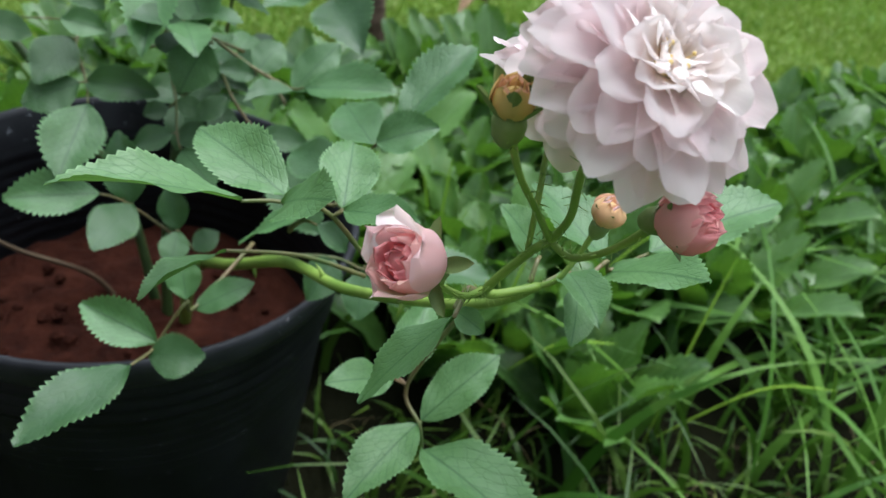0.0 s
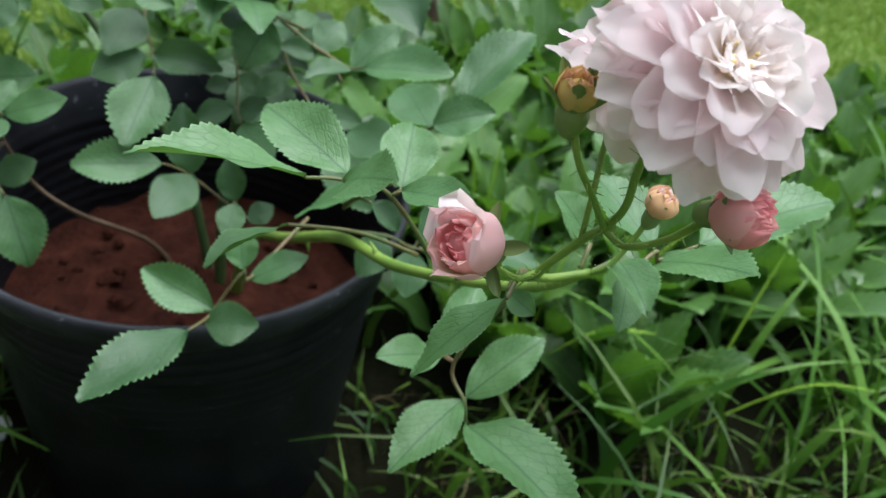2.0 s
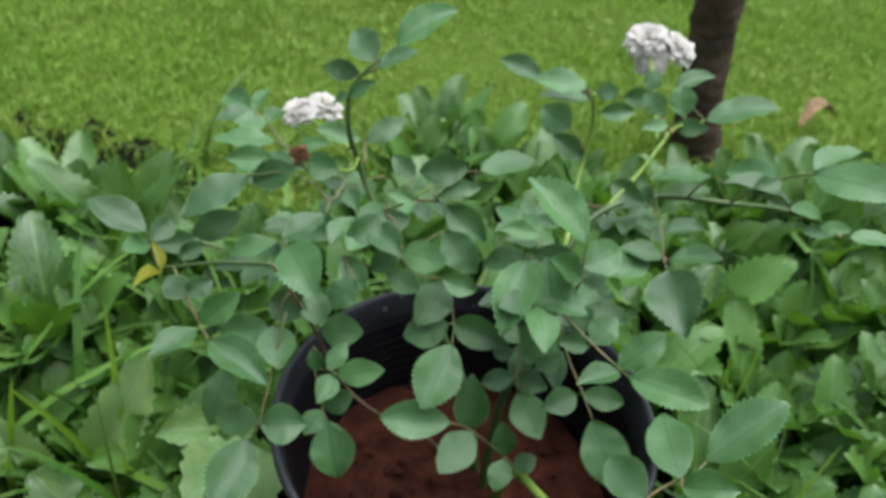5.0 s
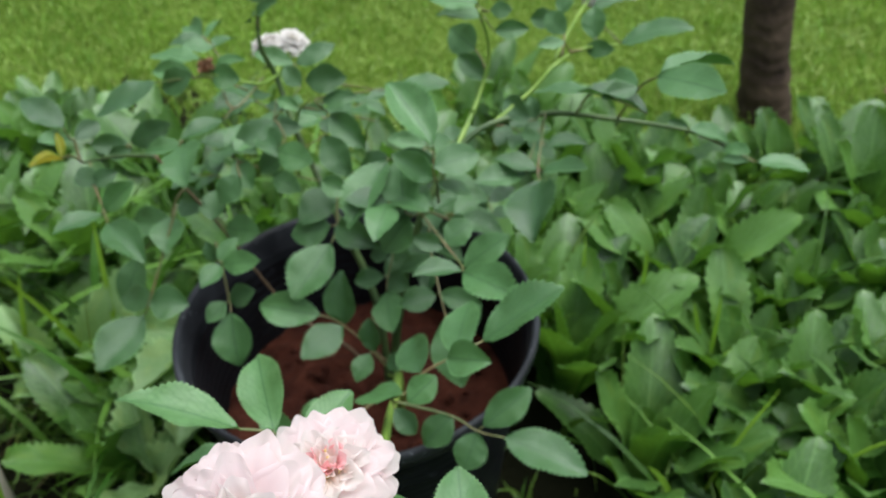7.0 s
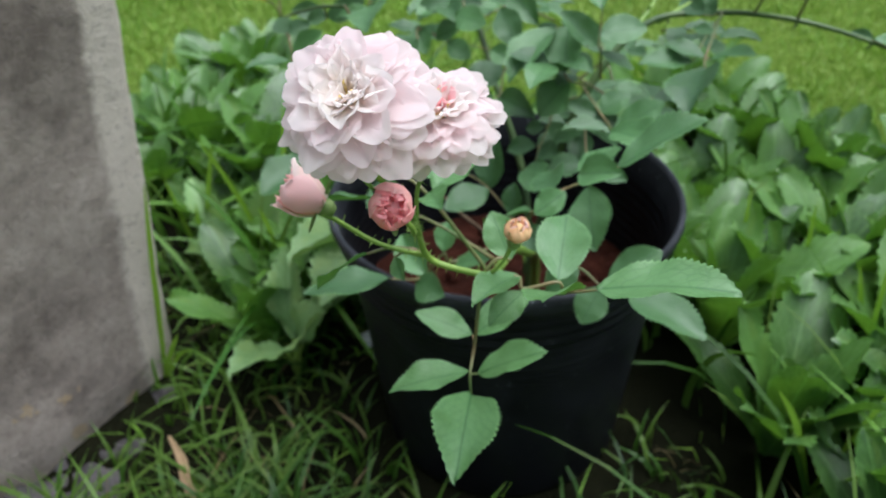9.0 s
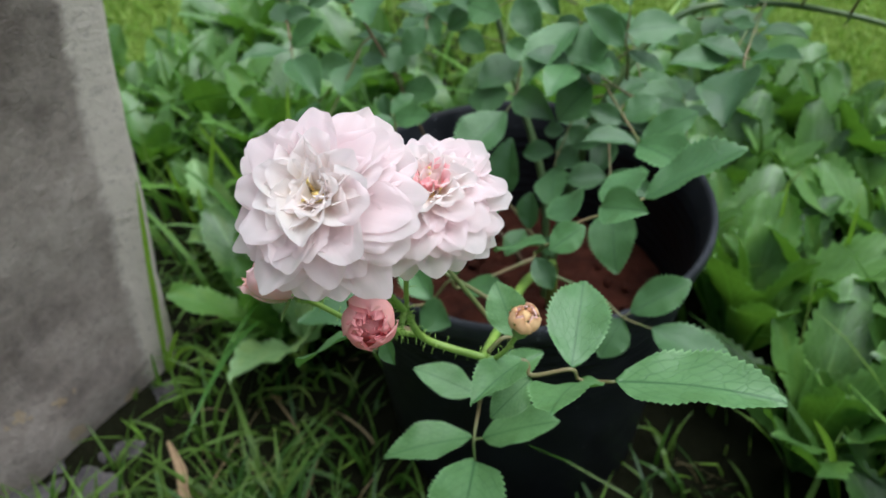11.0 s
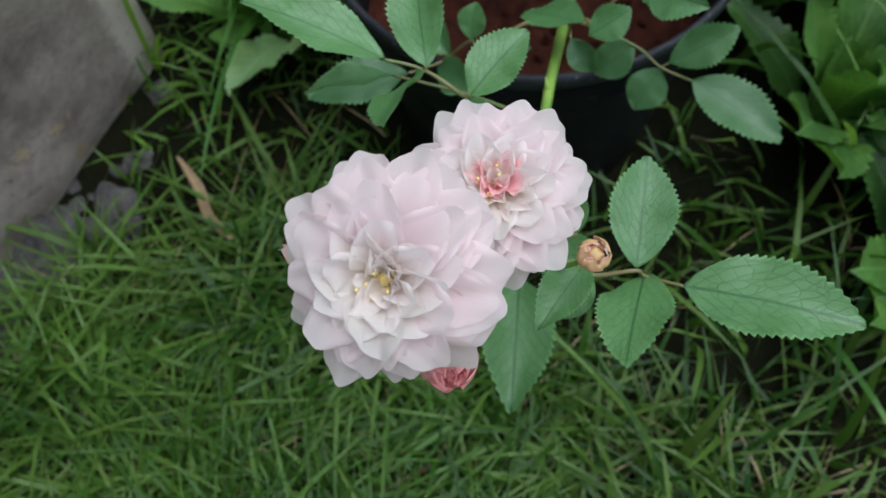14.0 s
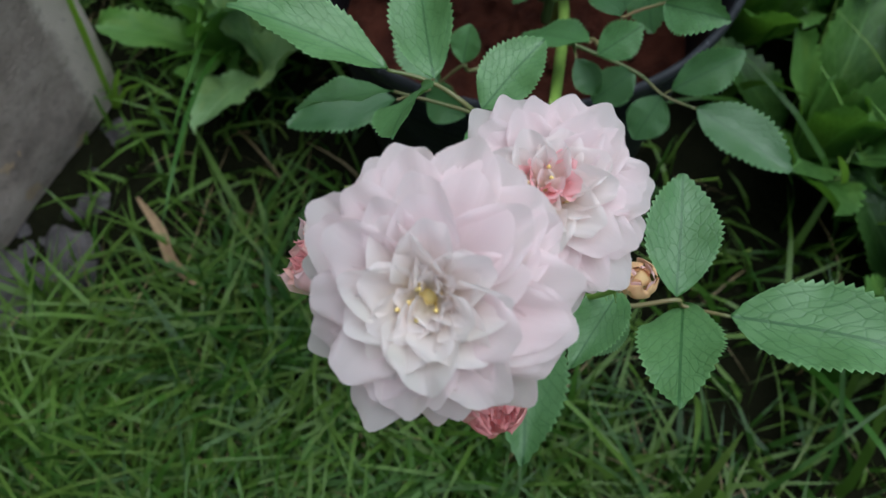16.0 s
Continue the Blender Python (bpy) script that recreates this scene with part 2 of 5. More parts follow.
def concrete_material():
    """Weathered grey concrete: blotches, faint streaks, a pale border along its free edge."""
    m = Mat("weathered_concrete", 0.88, 0.25)
    co = m.coords()
    x, y, z = m.split(co)
    a, b, g = m.noise(11.0, 7, co, 0.68), m.noise(55.0, 6, co, 0.72), m.noise(420.0, 3, co)
    c = m.ramp(a, [(0.36, (0.15, 0.118, 0.098)), (0.5, (0.3, 0.248, 0.21)), (0.64, (0.46, 0.39, 0.335))])
    c = m.mix(m.math("MULTIPLY", b, 0.5), c, (0.13, 0.115, 0.11))
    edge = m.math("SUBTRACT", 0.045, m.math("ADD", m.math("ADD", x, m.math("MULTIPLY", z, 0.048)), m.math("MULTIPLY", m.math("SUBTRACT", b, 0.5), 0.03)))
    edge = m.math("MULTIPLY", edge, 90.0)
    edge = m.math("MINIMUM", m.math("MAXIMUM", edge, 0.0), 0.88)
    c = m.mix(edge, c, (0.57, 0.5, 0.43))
    moss = m.math("MULTIPLY", m.math("GREATER_THAN", m.noise(26.0, 4, co), 0.62), m.math("LESS_THAN", z, 0.09))
    c = m.mix(m.math("MULTIPLY", moss, 0.5), c, (0.42, 0.3, 0.16))
    pits = m.math("GREATER_THAN", m.noise(150.0, 4, co, 0.6), 0.6)
    c = m.mix(m.math("MULTIPLY", pits, 0.25), c, (0.09, 0.08, 0.075))
    m.color(c)
    m.bump(m.math("SUBTRACT", m.math("ADD", b, m.math("MULTIPLY", g, 0.5)), m.math("MULTIPLY", pits, 0.4)), 0.7, 0.004)
    return m.m


def bark_material():
    m = Mat("dark_bark", 0.85, 0.25)
    co = m.coords()
    x, y, z = m.split(co)
    ring = m.math("SINE", m.math("ADD", m.math("MULTIPLY", z, 260.0), m.math("MULTIPLY", m.noise(14.0, 3, co), 14.0)))
    a = m.noise(20.0, 6, co, 0.7)
    c = m.ramp(a, [(0.35, (0.035, 0.022, 0.016)), (0.6, (0.09, 0.06, 0.042)), (0.8, (0.22, 0.15, 0.1))])
    m.color(c)
    m.bump(m.math("ADD", m.math("MULTIPLY", ring, 0.1), a), 0.8, 0.008)
    return m.m


def stone_material(name, a, b):
    m = Mat(name, 0.9, 0.25)
    co = m.coords()
    n = m.noise(30.0, 6, co, 0.7)
    m.color(m.ramp(n, [(0.3, a), (0.7, b)]))
    m.bump(n, 0.7, 0.004)
    return m.m


M_POT, M_SOIL, M_GROUND, M_CONCRETE, M_BARK = pot_material("black_plastic", (0.006, 0.0065, 0.008), (0.014, 0.015, 0.0185), 0.22), soil_material(), ground_material(), concrete_material(), bark_material()
M_RIM = pot_material("scuffed_black_plastic", (0.014, 0.015, 0.018), (0.045, 0.048, 0.056), 0.9)
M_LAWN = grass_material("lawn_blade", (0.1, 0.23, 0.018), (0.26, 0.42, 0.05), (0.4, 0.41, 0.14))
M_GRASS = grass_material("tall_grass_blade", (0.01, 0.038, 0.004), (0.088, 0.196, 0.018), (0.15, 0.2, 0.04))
M_THATCH = grass_material("dead_grass_straw", (0.11, 0.075, 0.03), (0.33, 0.25, 0.11), (0.42, 0.34, 0.19))
M_LONG = grass_material("long_bright_blade", (0.035, 0.11, 0.009), (0.11, 0.25, 0.026), (0.17, 0.3, 0.05))
M_STONE = stone_material("grey_stone", (0.028, 0.025, 0.026), (0.13, 0.116, 0.116))
M_PALE = stone_material("white_pebble", (0.6, 0.6, 0.58), (0.82, 0.82, 0.8))
M_DRY = stone_material("dry_leaf", (0.13, 0.08, 0.042), (0.33, 0.23, 0.13))


# ---- building helpers ----
def mesh_of(name, verts, faces, material, smooth=True):
    me = bpy.data.meshes.new(name)
    me.from_pydata([tuple(v) for v in verts], [], [tuple(f) for f in faces])
    me.materials.append(material)
    if smooth:
        me.polygons.foreach_set("use_smooth", [True] * len(me.polygons))
    me.update()
    return me


WORLD = {}


def thing(name, label, category, group="", kind="", at=(0, 0, 0), data=None):
    ob = new(name, data)
    ob.matrix_basis = Matrix.Translation(at)
    WORLD[ob.name] = ob.matrix_basis.copy()
    return tagged(ob, label, category, group, kind)


def part(name, data, parent, m=None, label=""):
    """One mesh object under a thing or a part, at the world pose m."""
    ob = new(name, data)
    ob.parent = parent
    ob.matrix_parent_inverse = WORLD[parent.name].inverted()
    ob.matrix_basis = m if m is not None else Matrix()
    WORLD[ob.name] = ob.matrix_basis.copy()
    return tagged(ob, label) if label else ob


def smooth_path(points, radii, steps=6):
    pts = [Vector(p) for p in points]
    out, rad = [], []
    for i in range(len(pts) - 1):
        p0, p1, p2, p3 = pts[max(i - 1, 0)], pts[i], pts[i + 1], pts[min(i + 2, len(pts) - 1)]
        for s in range(steps):
            t = s / steps
            out.append(0.5 * (2 * p1 + (p2 - p0) * t + (2 * p0 - 5 * p1 + 4 * p2 - p3) * t * t + (3 * p1 - p0 - 3 * p2 + p3) * t ** 3))
            rad.append(radii[i] + (radii[i + 1] - radii[i]) * t)
    return out + [pts[-1]], rad + [radii[-1]]


def tube(points, radii, sides=8, steps=6, rough=0.0):
    """Vertices and faces of a tapered round stem along a smooth path."""
    pts, rad = smooth_path(points, radii, steps)
    verts, faces = [], []
    side = Vector((0.3, 0.9, 0.2))
    for i, p in enumerate(pts):
        d = (pts[min(i + 1, len(pts) - 1)] - pts[max(i - 1, 0)]).normalized()
        side = (side - d * side.dot(d)).normalized()
        up = d.cross(side)
        for k in range(sides):
            a = 6.28318 * k / sides
            r = rad[i] * (1 + rough * noise.noise(p * 60 + Vector((k * 3.1, 0, 0))))
            verts.append(p + (side * math.cos(a) + up * math.sin(a)) * r)
    for i in range(len(pts) - 1):
        for k in range(sides):
            j = (k + 1) % sides
            faces.append((i * sides + k, i * sides + j, (i + 1) * sides + j, (i + 1) * sides + k))
    faces.append(tuple(range(sides - 1, -1, -1)))
    n = (len(pts) - 1) * sides
    faces.append(tuple(range(n, n + sides)))
    return verts, faces


def join(*lots):
    verts, faces = [], []
    for v, f in lots:
        o = len(verts)
        verts += list(v)
        faces += [tuple(i + o for i in q) for q in f]
    return verts, faces


def basis(origin, along, normal, sx, sy, sz):
    """A pose whose y runs along, z along the normal, with the given sizes."""
    y = Vector(along).normalized()
    z = Vector(normal)
    z = (z - y * z.dot(y)).normalized()
    x = y.cross(z)
    m = Matrix((x * sx, y * sy, z * sz)).transposed().to_4x4()
    m.translation = Vector(origin)
    return m


def leaf_mesh(name, material, teeth=11, depth=0.05, widest=0.45, fold=0.10, droop=0.12, wave=0.03, seed=1, sharp=1.0, blunt=0.0, taper=0.72):
    """A saw-edged leaf of length 1 and width 1: a folded midrib, a bowed length, teeth along both edges."""
    rng = random.Random(seed)
    n = teeth * 2
    verts, faces = [], []

    def half(v):
        if v <= widest:
            w = math.sin(0.5 * math.pi * v / widest) ** taper
        else:
            w = max(0.0, math.cos(0.5 * math.pi * (v - widest) / (1 - widest))) ** (0.8 * sharp)
        return 0.5 * (max(w, blunt * min(1, (1 - v) * 14)) if v > widest else w)

    cols = (-1.0, -0.88, -0.45, 0.0, 0.45, 0.88, 1.0)
    ph = [rng.uniform(0, 6.28) for _ in range(4)]
    for i in range(n + 1):
        v = i / n
        h = half(v)
        for u in cols:
            vy = v
            hu = h * u
            if abs(u) == 1.0 and 0 < i < n:
                hu *= 1.0 + (depth * 1.6 if i % 2 else -depth)
                vy += 0.3 / teeth if i % 2 else 0.0
            z = fold * abs(hu) * 2 * (0.7 + 0.3 * v) - droop * v * v + 0.03 * math.sin(v * 3.1)
            z += wave * math.sin(v * 9 + ph[0] + (2 if u > 0 else 0)) * abs(u) + 0.4 * wave * math.sin(v * 21 + ph[1] + u * 3) * abs(u)
            verts.append((hu, vy, z))
    c = len(cols)
    for i in range(n):
        for k in range(c - 1):
            faces.append((i * c + k, i * c + k + 1, (i + 1) * c + k + 1, (i + 1) * c + k))
    me = mesh_of(name, verts, faces, material)
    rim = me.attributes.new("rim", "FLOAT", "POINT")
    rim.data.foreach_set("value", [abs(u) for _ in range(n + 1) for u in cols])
    return me


# ---- ground ----
def ground_height(x, y):
    return 0.012 * noise.noise(Vector((x * 1.7, y * 1.7, 0.3))) + 0.006 * noise.noise(Vector((x * 6, y * 6, 2.0)))


def build_ground():
    n, verts, faces = 90, [], []
    def warp(i):
        s = 2 * i / n - 1
        return math.copysign(1.6 * abs(s) + 60 * abs(s) ** 6, s)
    for j in range(n + 1):
        for i in range(n + 1):
            x, y = warp(i) - 0.2, warp(j) + 0.8
            verts.append((x, y, ground_height(x, y)))
    for j in range(n):
        for i in range(n):
            a = j * (n + 1) + i
            faces.append((a, a + 1, a + n + 2, a + n + 1))
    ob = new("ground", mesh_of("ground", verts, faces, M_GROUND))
    tagged(ob, "dark earth under a green lawn", "ground", kind="structure")


build_ground()


def blades(name, label, count, place, length, width, material, lean=0.5, segs=3, seed=3):
    """Many grass blades as one mesh; place(rng) gives a spot or None."""
    rng = np.random.RandomState(seed)
    verts, faces = [], []
    made = 0
    while made < count:
        spot = place(rng)
        if spot is None:
            continue
        x, y, k = spot
        made += 1
        L = k * rng.uniform(*length)
        w = rng.uniform(*width) * 0.5
        a, b = rng.uniform(0, 6.283), rng.uniform(0, 6.283)
        ln = lean * rng.uniform(0.25, 1.5)
        dx, dy = math.cos(a), math.sin(a)
        sx, sy = math.cos(b), math.sin(b)
        z0 = ground_height(x, y) - 0.004
        o = len(verts)
        for s in range(segs):
            t = s / segs
            bend = ln * t * t
            r = w * (1 - 0.75 * t * t)
            px, py = x + dx * bend * L, y + dy * bend * L
            pz = z0 + L * (t - 0.42 * ln * t * t * t)
            verts += [(px - sx * r, py - sy * r, pz), (px + sx * r, py + sy * r, pz + 0.15 * r)]
        verts.append((x + dx * ln * L, y + dy * ln * L, max(z0 + L * (1 - 0.42 * ln), z0 + 0.003)))
        for s in range(segs - 1):
            q = o + 2 * s
            faces.append((q, q + 1, q + 3, q + 2))
        q = o + 2 * (segs - 1)
        faces.append((q, q + 1, q + 2))
    ob = new(name, mesh_of(name, verts, faces, material, smooth=False))
    return tagged(ob, label, "grass", kind="stuff")


POT = (-0.212, 0.549)


def in_slab(x, y):
    # the concrete post's footprint
    dx, dy = x + 0.505, y - 0.353
    along, out = dx * 0.239 - dy * 0.971, dx * 0.971 + dy * 0.239
    return -0.02 < along < 0.7 and -0.4 < out < (0.012 if along < 0.06 else 0.05 if along < 0.14 else 0.075)


def lawn_spot(rng):
    x, y = rng.uniform(-3.2, 2.5), rng.uniform(-1.3, 3.9)
    if math.hypot(x + 0.3, y - 1.3) > 1.5 + 1.3 * rng.uniform():
        return None
    far = y + 0.25 * x > (1.05 if x > -0.4 else 0.76) or x < -0.95 or x > 0.85 or y < -0.1 + 0.1 * noise.noise(Vector((x * 4, 1, 0)))
    if not far and rng.uniform() > 0.04:
        return None
    if math.hypot(x - POT[0], y - POT[1]) < 0.13 or in_slab(x, y):
        return None
    return x, y, 0.8 + 0.5 * noise.noise(Vector((x * 3, y * 3, 9))) + 0.25 * noise.noise(Vector((x * 14, y * 14, 2)))


def front_spot(rng):
    x, y = rng.uniform(-0.62, 0.45), rng.uniform(-0.15, 0.62)
    if math.hypot(x - POT[0], y - POT[1]) < 0.128 or in_slab(x, y):
        return None
    # thin and low in the shade of pot and post
    near = math.hypot(x - POT[0], y - POT[1]) < 0.22 or (x < -0.31 and 0.2 < y < 0.45) or (x > -0.12 and y > 0.4)
    if near and rng.uniform() < 0.86:
        return None
    return x, y, (1.0 + 0.7 * noise.noise(Vector((x * 7, y * 7, 4)))) * (0.7 if near else 1.0 + 0.3 * (y < 0.15))


def tall_spot(rng):
    x, y = rng.uniform(-0.8, 0.75), rng.uniform(0.25, 1.1)
    if math.hypot(x - POT[0], y - POT[1]) < 0.17 or in_slab(x, y):
        return None
    if x > -0.45 and y < 0.5 and x < -0.02:
        return None
    return x, y, 1.0


blades("lawn_grass", "short bright green lawn grass", 185000, lawn_spot, (0.022, 0.055), (0.002, 0.0042), M_LAWN, 0.7, 2, 5)
def side_spot(rng):
    """Where long bright blades stand thick: beside the pot and behind the post."""
    if rng.uniform() < 0.75:
        x, y = rng.uniform(0.06, 0.75), rng.uniform(0.5, 1.05)
        if x < 0.28 and rng.uniform() < 0.75:
            return None
    else:
        x, y = rng.uniform(-0.95, -0.42), rng.uniform(0.42, 0.85)
    if math.hypot(x - POT[0], y - POT[1]) < 0.17 or in_slab(x, y):
        return None
    return x, y, 1.0 + 0.4 * noise.noise(Vector((x * 5, y * 5, 7)))


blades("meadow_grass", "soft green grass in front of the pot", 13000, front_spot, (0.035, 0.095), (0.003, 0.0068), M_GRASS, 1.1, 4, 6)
blades("dry_thatch", "dead straw-coloured grass lying between the blades", 1500, front_spot, (0.025, 0.07), (0.0012, 0.003), M_THATCH, 1.8, 4, 16)
blades("long_grass", "long arching bright green grass beside the herbs", 430, side_spot, (0.1, 0.22), (0.005, 0.012), M_LONG, 1.15, 8, 8)
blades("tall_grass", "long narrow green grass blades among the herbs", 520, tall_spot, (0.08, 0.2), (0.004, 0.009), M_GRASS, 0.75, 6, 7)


def bright_tuft(at, blades_, label):
    """A tuft of a few broad, bright grass blades. Blade: tip, width."""
    ob = thing("grass_tuft", label, "grass", at=at)
    for tip, w in blades_:
        a, t = Vector(at), Vector(tip)
        mid = a.lerp(t, 0.55) + Vector((0, 0, 0.25 * (Vector((t.x - a.x, t.y - a.y, 0))).length))
        pts, _ = smooth_path([a, mid, t], [1, 1, 1], 6)
        side = (t - a).cross(Vector((0.75, -0.6, 0.3))).normalized()
        verts, faces = [], []
        for i, p in enumerate(pts):
            k = i / (len(pts) - 1)
            r = 0.34 * w * (0.7 + 0.6 * k) * (1 - k ** 3)
            out = side.cross(t - a).normalized()
            verts += [p - side * r + out * r * 0.5, p, p + side * r + out * r * 0.5]
        for i in range(len(pts) - 1):
            for c in (0, 1):
                faces.append((i * 3 + c, i * 3 + c + 1, i * 3 + c + 4, i * 3 + c + 3))
        part("blade", mesh_of("blade", verts, faces, M_BRIGHT), ob)


M_BRIGHT = grass_material("bright_grass_blade", (0.17, 0.33, 0.02), (0.26, 0.45, 0.035), (0.3, 0.46, 0.06))
bright_tuft((-0.490, 0.342, 0.0), [((-0.463, 0.361, 0.24), 0.008), ((-0.470, 0.352, 0.14), 0.008), ((-0.468, 0.357, 0.065), 0.008), ((-0.455, 0.362, 0.05), 0.007)], "yellow-green grass tuft against the post")
bright_tuft((-0.128, 0.818, 0.0), [((-0.134, 0.826, 0.165), 0.009), ((-0.110, 0.835, 0.11), 0.008), ((-0.150, 0.80, 0.09), 0.007)], "bright green grass tuft among the herbs")
bright_tuft((0.045, 0.66, 0.0), [((0.14, 0.60, 0.13), 0.010), ((0.02, 0.60, 0.15), 0.009), ((0.09, 0.72, 0.16), 0.009), ((0.16, 0.68, 0.10), 0.009)], "bright green grass tuft among the herbs")
bright_tuft((0.20, 0.62, 0.0), [((0.32, 0.58, 0.12), 0.010), ((0.17, 0.55, 0.14), 0.010), ((0.26, 0.70, 0.16), 0.010)], "bright green grass tuft among the herbs")
bright_tuft((0.37, 1.63, 0.0), [((0.36, 1.64, 0.2), 0.035), ((0.385, 1.63, 0.17), 0.03)], "broad yellow-green shoot on the lawn")
bright_tuft((-0.52, 0.52, 0.0), [((-0.57, 0.47, 0.2), 0.009), ((-0.47, 0.47, 0.16), 0.008), ((-0.54, 0.56, 0.22), 0.009)], "bright green grass tuft among the herbs")

bright_tuft((-0.075, 0.85, 0.0), [((-0.07, 0.83, 0.17), 0.010), ((-0.055, 0.87, 0.13), 0.008)], "bright green grass tuft among the herbs")
bright_tuft((0.01, 0.83, 0.0), [((0.012, 0.81, 0.16), 0.010), ((0.035, 0.79, 0.12), 0.008), ((-0.012, 0.81, 0.14), 0.009)], "bright green grass tuft among the herbs")
bright_tuft((0.12, 0.74, 0.0), [((0.2, 0.73, 0.16), 0.013), ((0.16, 0.70, 0.08), 0.009)], "broad bright grass blade leaning over the herbs")
bright_tuft((-0.62, 0.47, 0.0), [((-0.6, 0.5, 0.17), 0.009), ((-0.63, 0.45, 0.14), 0.008), ((-0.585, 0.46, 0.12), 0.008)], "bright green grass tuft among the herbs")


# ---- broad-leaved herbs round the pot ----
HERB_LEAVES = [leaf_mesh("herb_leaf", M_HERB, 17, 0.06, w, 0.055, d, 0.03, s, 0.55, 0.0, 0.85) for d, s, w in ((0.1, 11, 0.66), (0.2, 12, 0.6), (0.05, 13, 0.7), (0.28, 14, 0.64))]


def herb(seed, leaves, at, turn):
    rng = random.Random(seed)
    ob = thing("herb_plant", "broad-leaved green herb with saw-edged upright leaves", "plant", "herbs in the lawn")
    for i in range(leaves):
        a = i * 2.4 + rng.uniform(-0.4, 0.4)
        tilt = radians(4 + 34 * (i / leaves) + rng.uniform(-6, 10))
        L = rng.uniform(0.11, 0.165) * (0.75 + 0.25 * i / leaves)
        rad = Vector((math.cos(a), math.sin(a), 0))
        d = rad * math.sin(tilt) + Vector((0, 0, math.cos(tilt)))
        nrm = Vector((0, 0, math.sin(tilt))) - rad * math.cos(tilt)
        part("leaf", HERB_LEAVES[rng.randrange(4)], ob, basis(rad * 0.008, d, nrm, L * rng.uniform(0.27, 0.36), L, L))
    ob.matrix_basis = pose(*at, 0, 0, turn)
    return ob


def build_herbs():
    rng = random.Random(21)
    first = [herb(40 + i, 10 + i % 3, (5.0, 5.0 + i, 0), 0) for i in range(4)]
    used = [False] * 4
    # a few stand close beside the pot
    spots = [(0.135, 0.62), (0.09, 0.68), (-0.465, 0.575), (-0.45, 0.45), (-0.525, 0.61), (-0.6, 0.65), (-0.56, 0.525), (-0.665, 0.73), (-0.384, 0.61), (-0.47, 0.51)]
    tries = 0
    while len(spots) < 200 and tries < 20000:
        tries += 1
        x, y = rng.uniform(-1.05, 0.75), rng.uniform(0.38, 1.5)
        d = math.hypot(x - POT[0], y - POT[1])
        edge = 1.25 + 0.1 * noise.noise(Vector((x * 3, 0, 0)))
        ok = d > 0.2 and not in_slab(x, y) and y < edge + 0.12 * x
        ok = ok and (x > -0.03 or y > 0.75 or x < -0.42) and y > 0.65 - 0.16 * (x < -0.42) + 0.4 * max(0.0, x - 0.06)
        ok = ok and (x < 0.35 or rng.random() < 0.4)
        ok = ok and not (x < -0.5 and y < 0.42) and not (x < -0.45 and y > 0.85)
        ok = ok and not (math.hypot(x + 0.09, y - 1.41) < 0.12)
        if ok and all(math.hypot(x - a, y - b) > 0.068 for a, b in spots):
            spots.append((x, y))
    for i, (x, y) in enumerate(spots):
        k = i % 4
        s = rng.uniform(0.75, 1.2)
        m = pose(x, y, ground_height(x, y) - 0.004, rng.uniform(-8, 8), rng.uniform(-8, 8), rng.uniform(0, 360)) @ Matrix.Scale(s, 4)
        if not used[k]:
            first[k].matrix_basis = m
            used[k] = True
        else:
            copy_thing(first[k], m)


build_herbs()

WEED_LEAVES = [leaf_mesh("weed_leaf", M_WEED, 13, 0.07, 0.55, 0.16, d, 0.05, s, 0.7, 0.0, 0.8) for d, s in ((0.1, 61), (0.25, 62))]


def weed(root, leaves):
    """A pale-leaved weed: each leaf on a short stalk from the root. Leaf: base, tip, facing, width."""
    ob = thing("weed_plant", "pale green broad-leaved weed between pot and post", "plant", "pale weeds", at=root)
    for i, (b, t, nrm, w) in enumerate(leaves):
        b, t, r = Vector(b), Vector(t), Vector(root)
        L = (t - b).length
        part("stalk", mesh_of("weed_stalk", *tube([r, r.lerp(b, 0.6) + Vector((0, 0, 0.006)), b + (t - b) * 0.04], [0.003, 0.0024, 0.0018], 7, 4), M_STEM), ob)
        part("leaf", WEED_LEAVES[i % 2], ob, basis(b, t - b, nrm, w, L, L))


weed((-0.43, 0.585, 0.0), [((-0.42, 0.572, 0.1), (-0.352, 0.45, 0.125), (0.1, 0.15, 1), 0.055), ((-0.428, 0.575, 0.08), (-0.408, 0.475, 0.16), (0.1, -0.6, 0.8), 0.048), ((-0.44, 0.6, 0.06), (-0.478, 0.525, 0.13), (0.1, -0.5, 0.9), 0.04), ((-0.41, 0.57, 0.06), (-0.37, 0.53, 0.13), (0.0, -0.6, 0.7), 0.04)])
weed((-0.563, 0.49, 0.0), [((-0.56, 0.505, 0.03), (-0.508, 0.562, 0.168), (0.45, -0.65, 0.6), 0.05), ((-0.57, 0.49, 0.03), (-0.625, 0.475, 0.125), (0.3, -0.4, 0.8), 0.038), ((-0.558, 0.48, 0.03), (-0.545, 0.425, 0.1), (0.2, -0.1, 1), 0.034)])
weed((-0.395, 0.44, 0.0), [((-0.39, 0.44, 0.04), (-0.34, 0.435, 0.12), (0.0, -0.5, 0.8), 0.042), ((-0.395, 0.43, 0.04), (-0.372, 0.368, 0.09), (0.1, -0.1, 1), 0.038), ((-0.4, 0.445, 0.04), (-0.432, 0.47, 0.13), (0.3, -0.6, 0.6), 0.036), ((-0.39, 0.445, 0.04), (-0.36, 0.475, 0.12), (0.0, -0.5, 0.8), 0.038)])


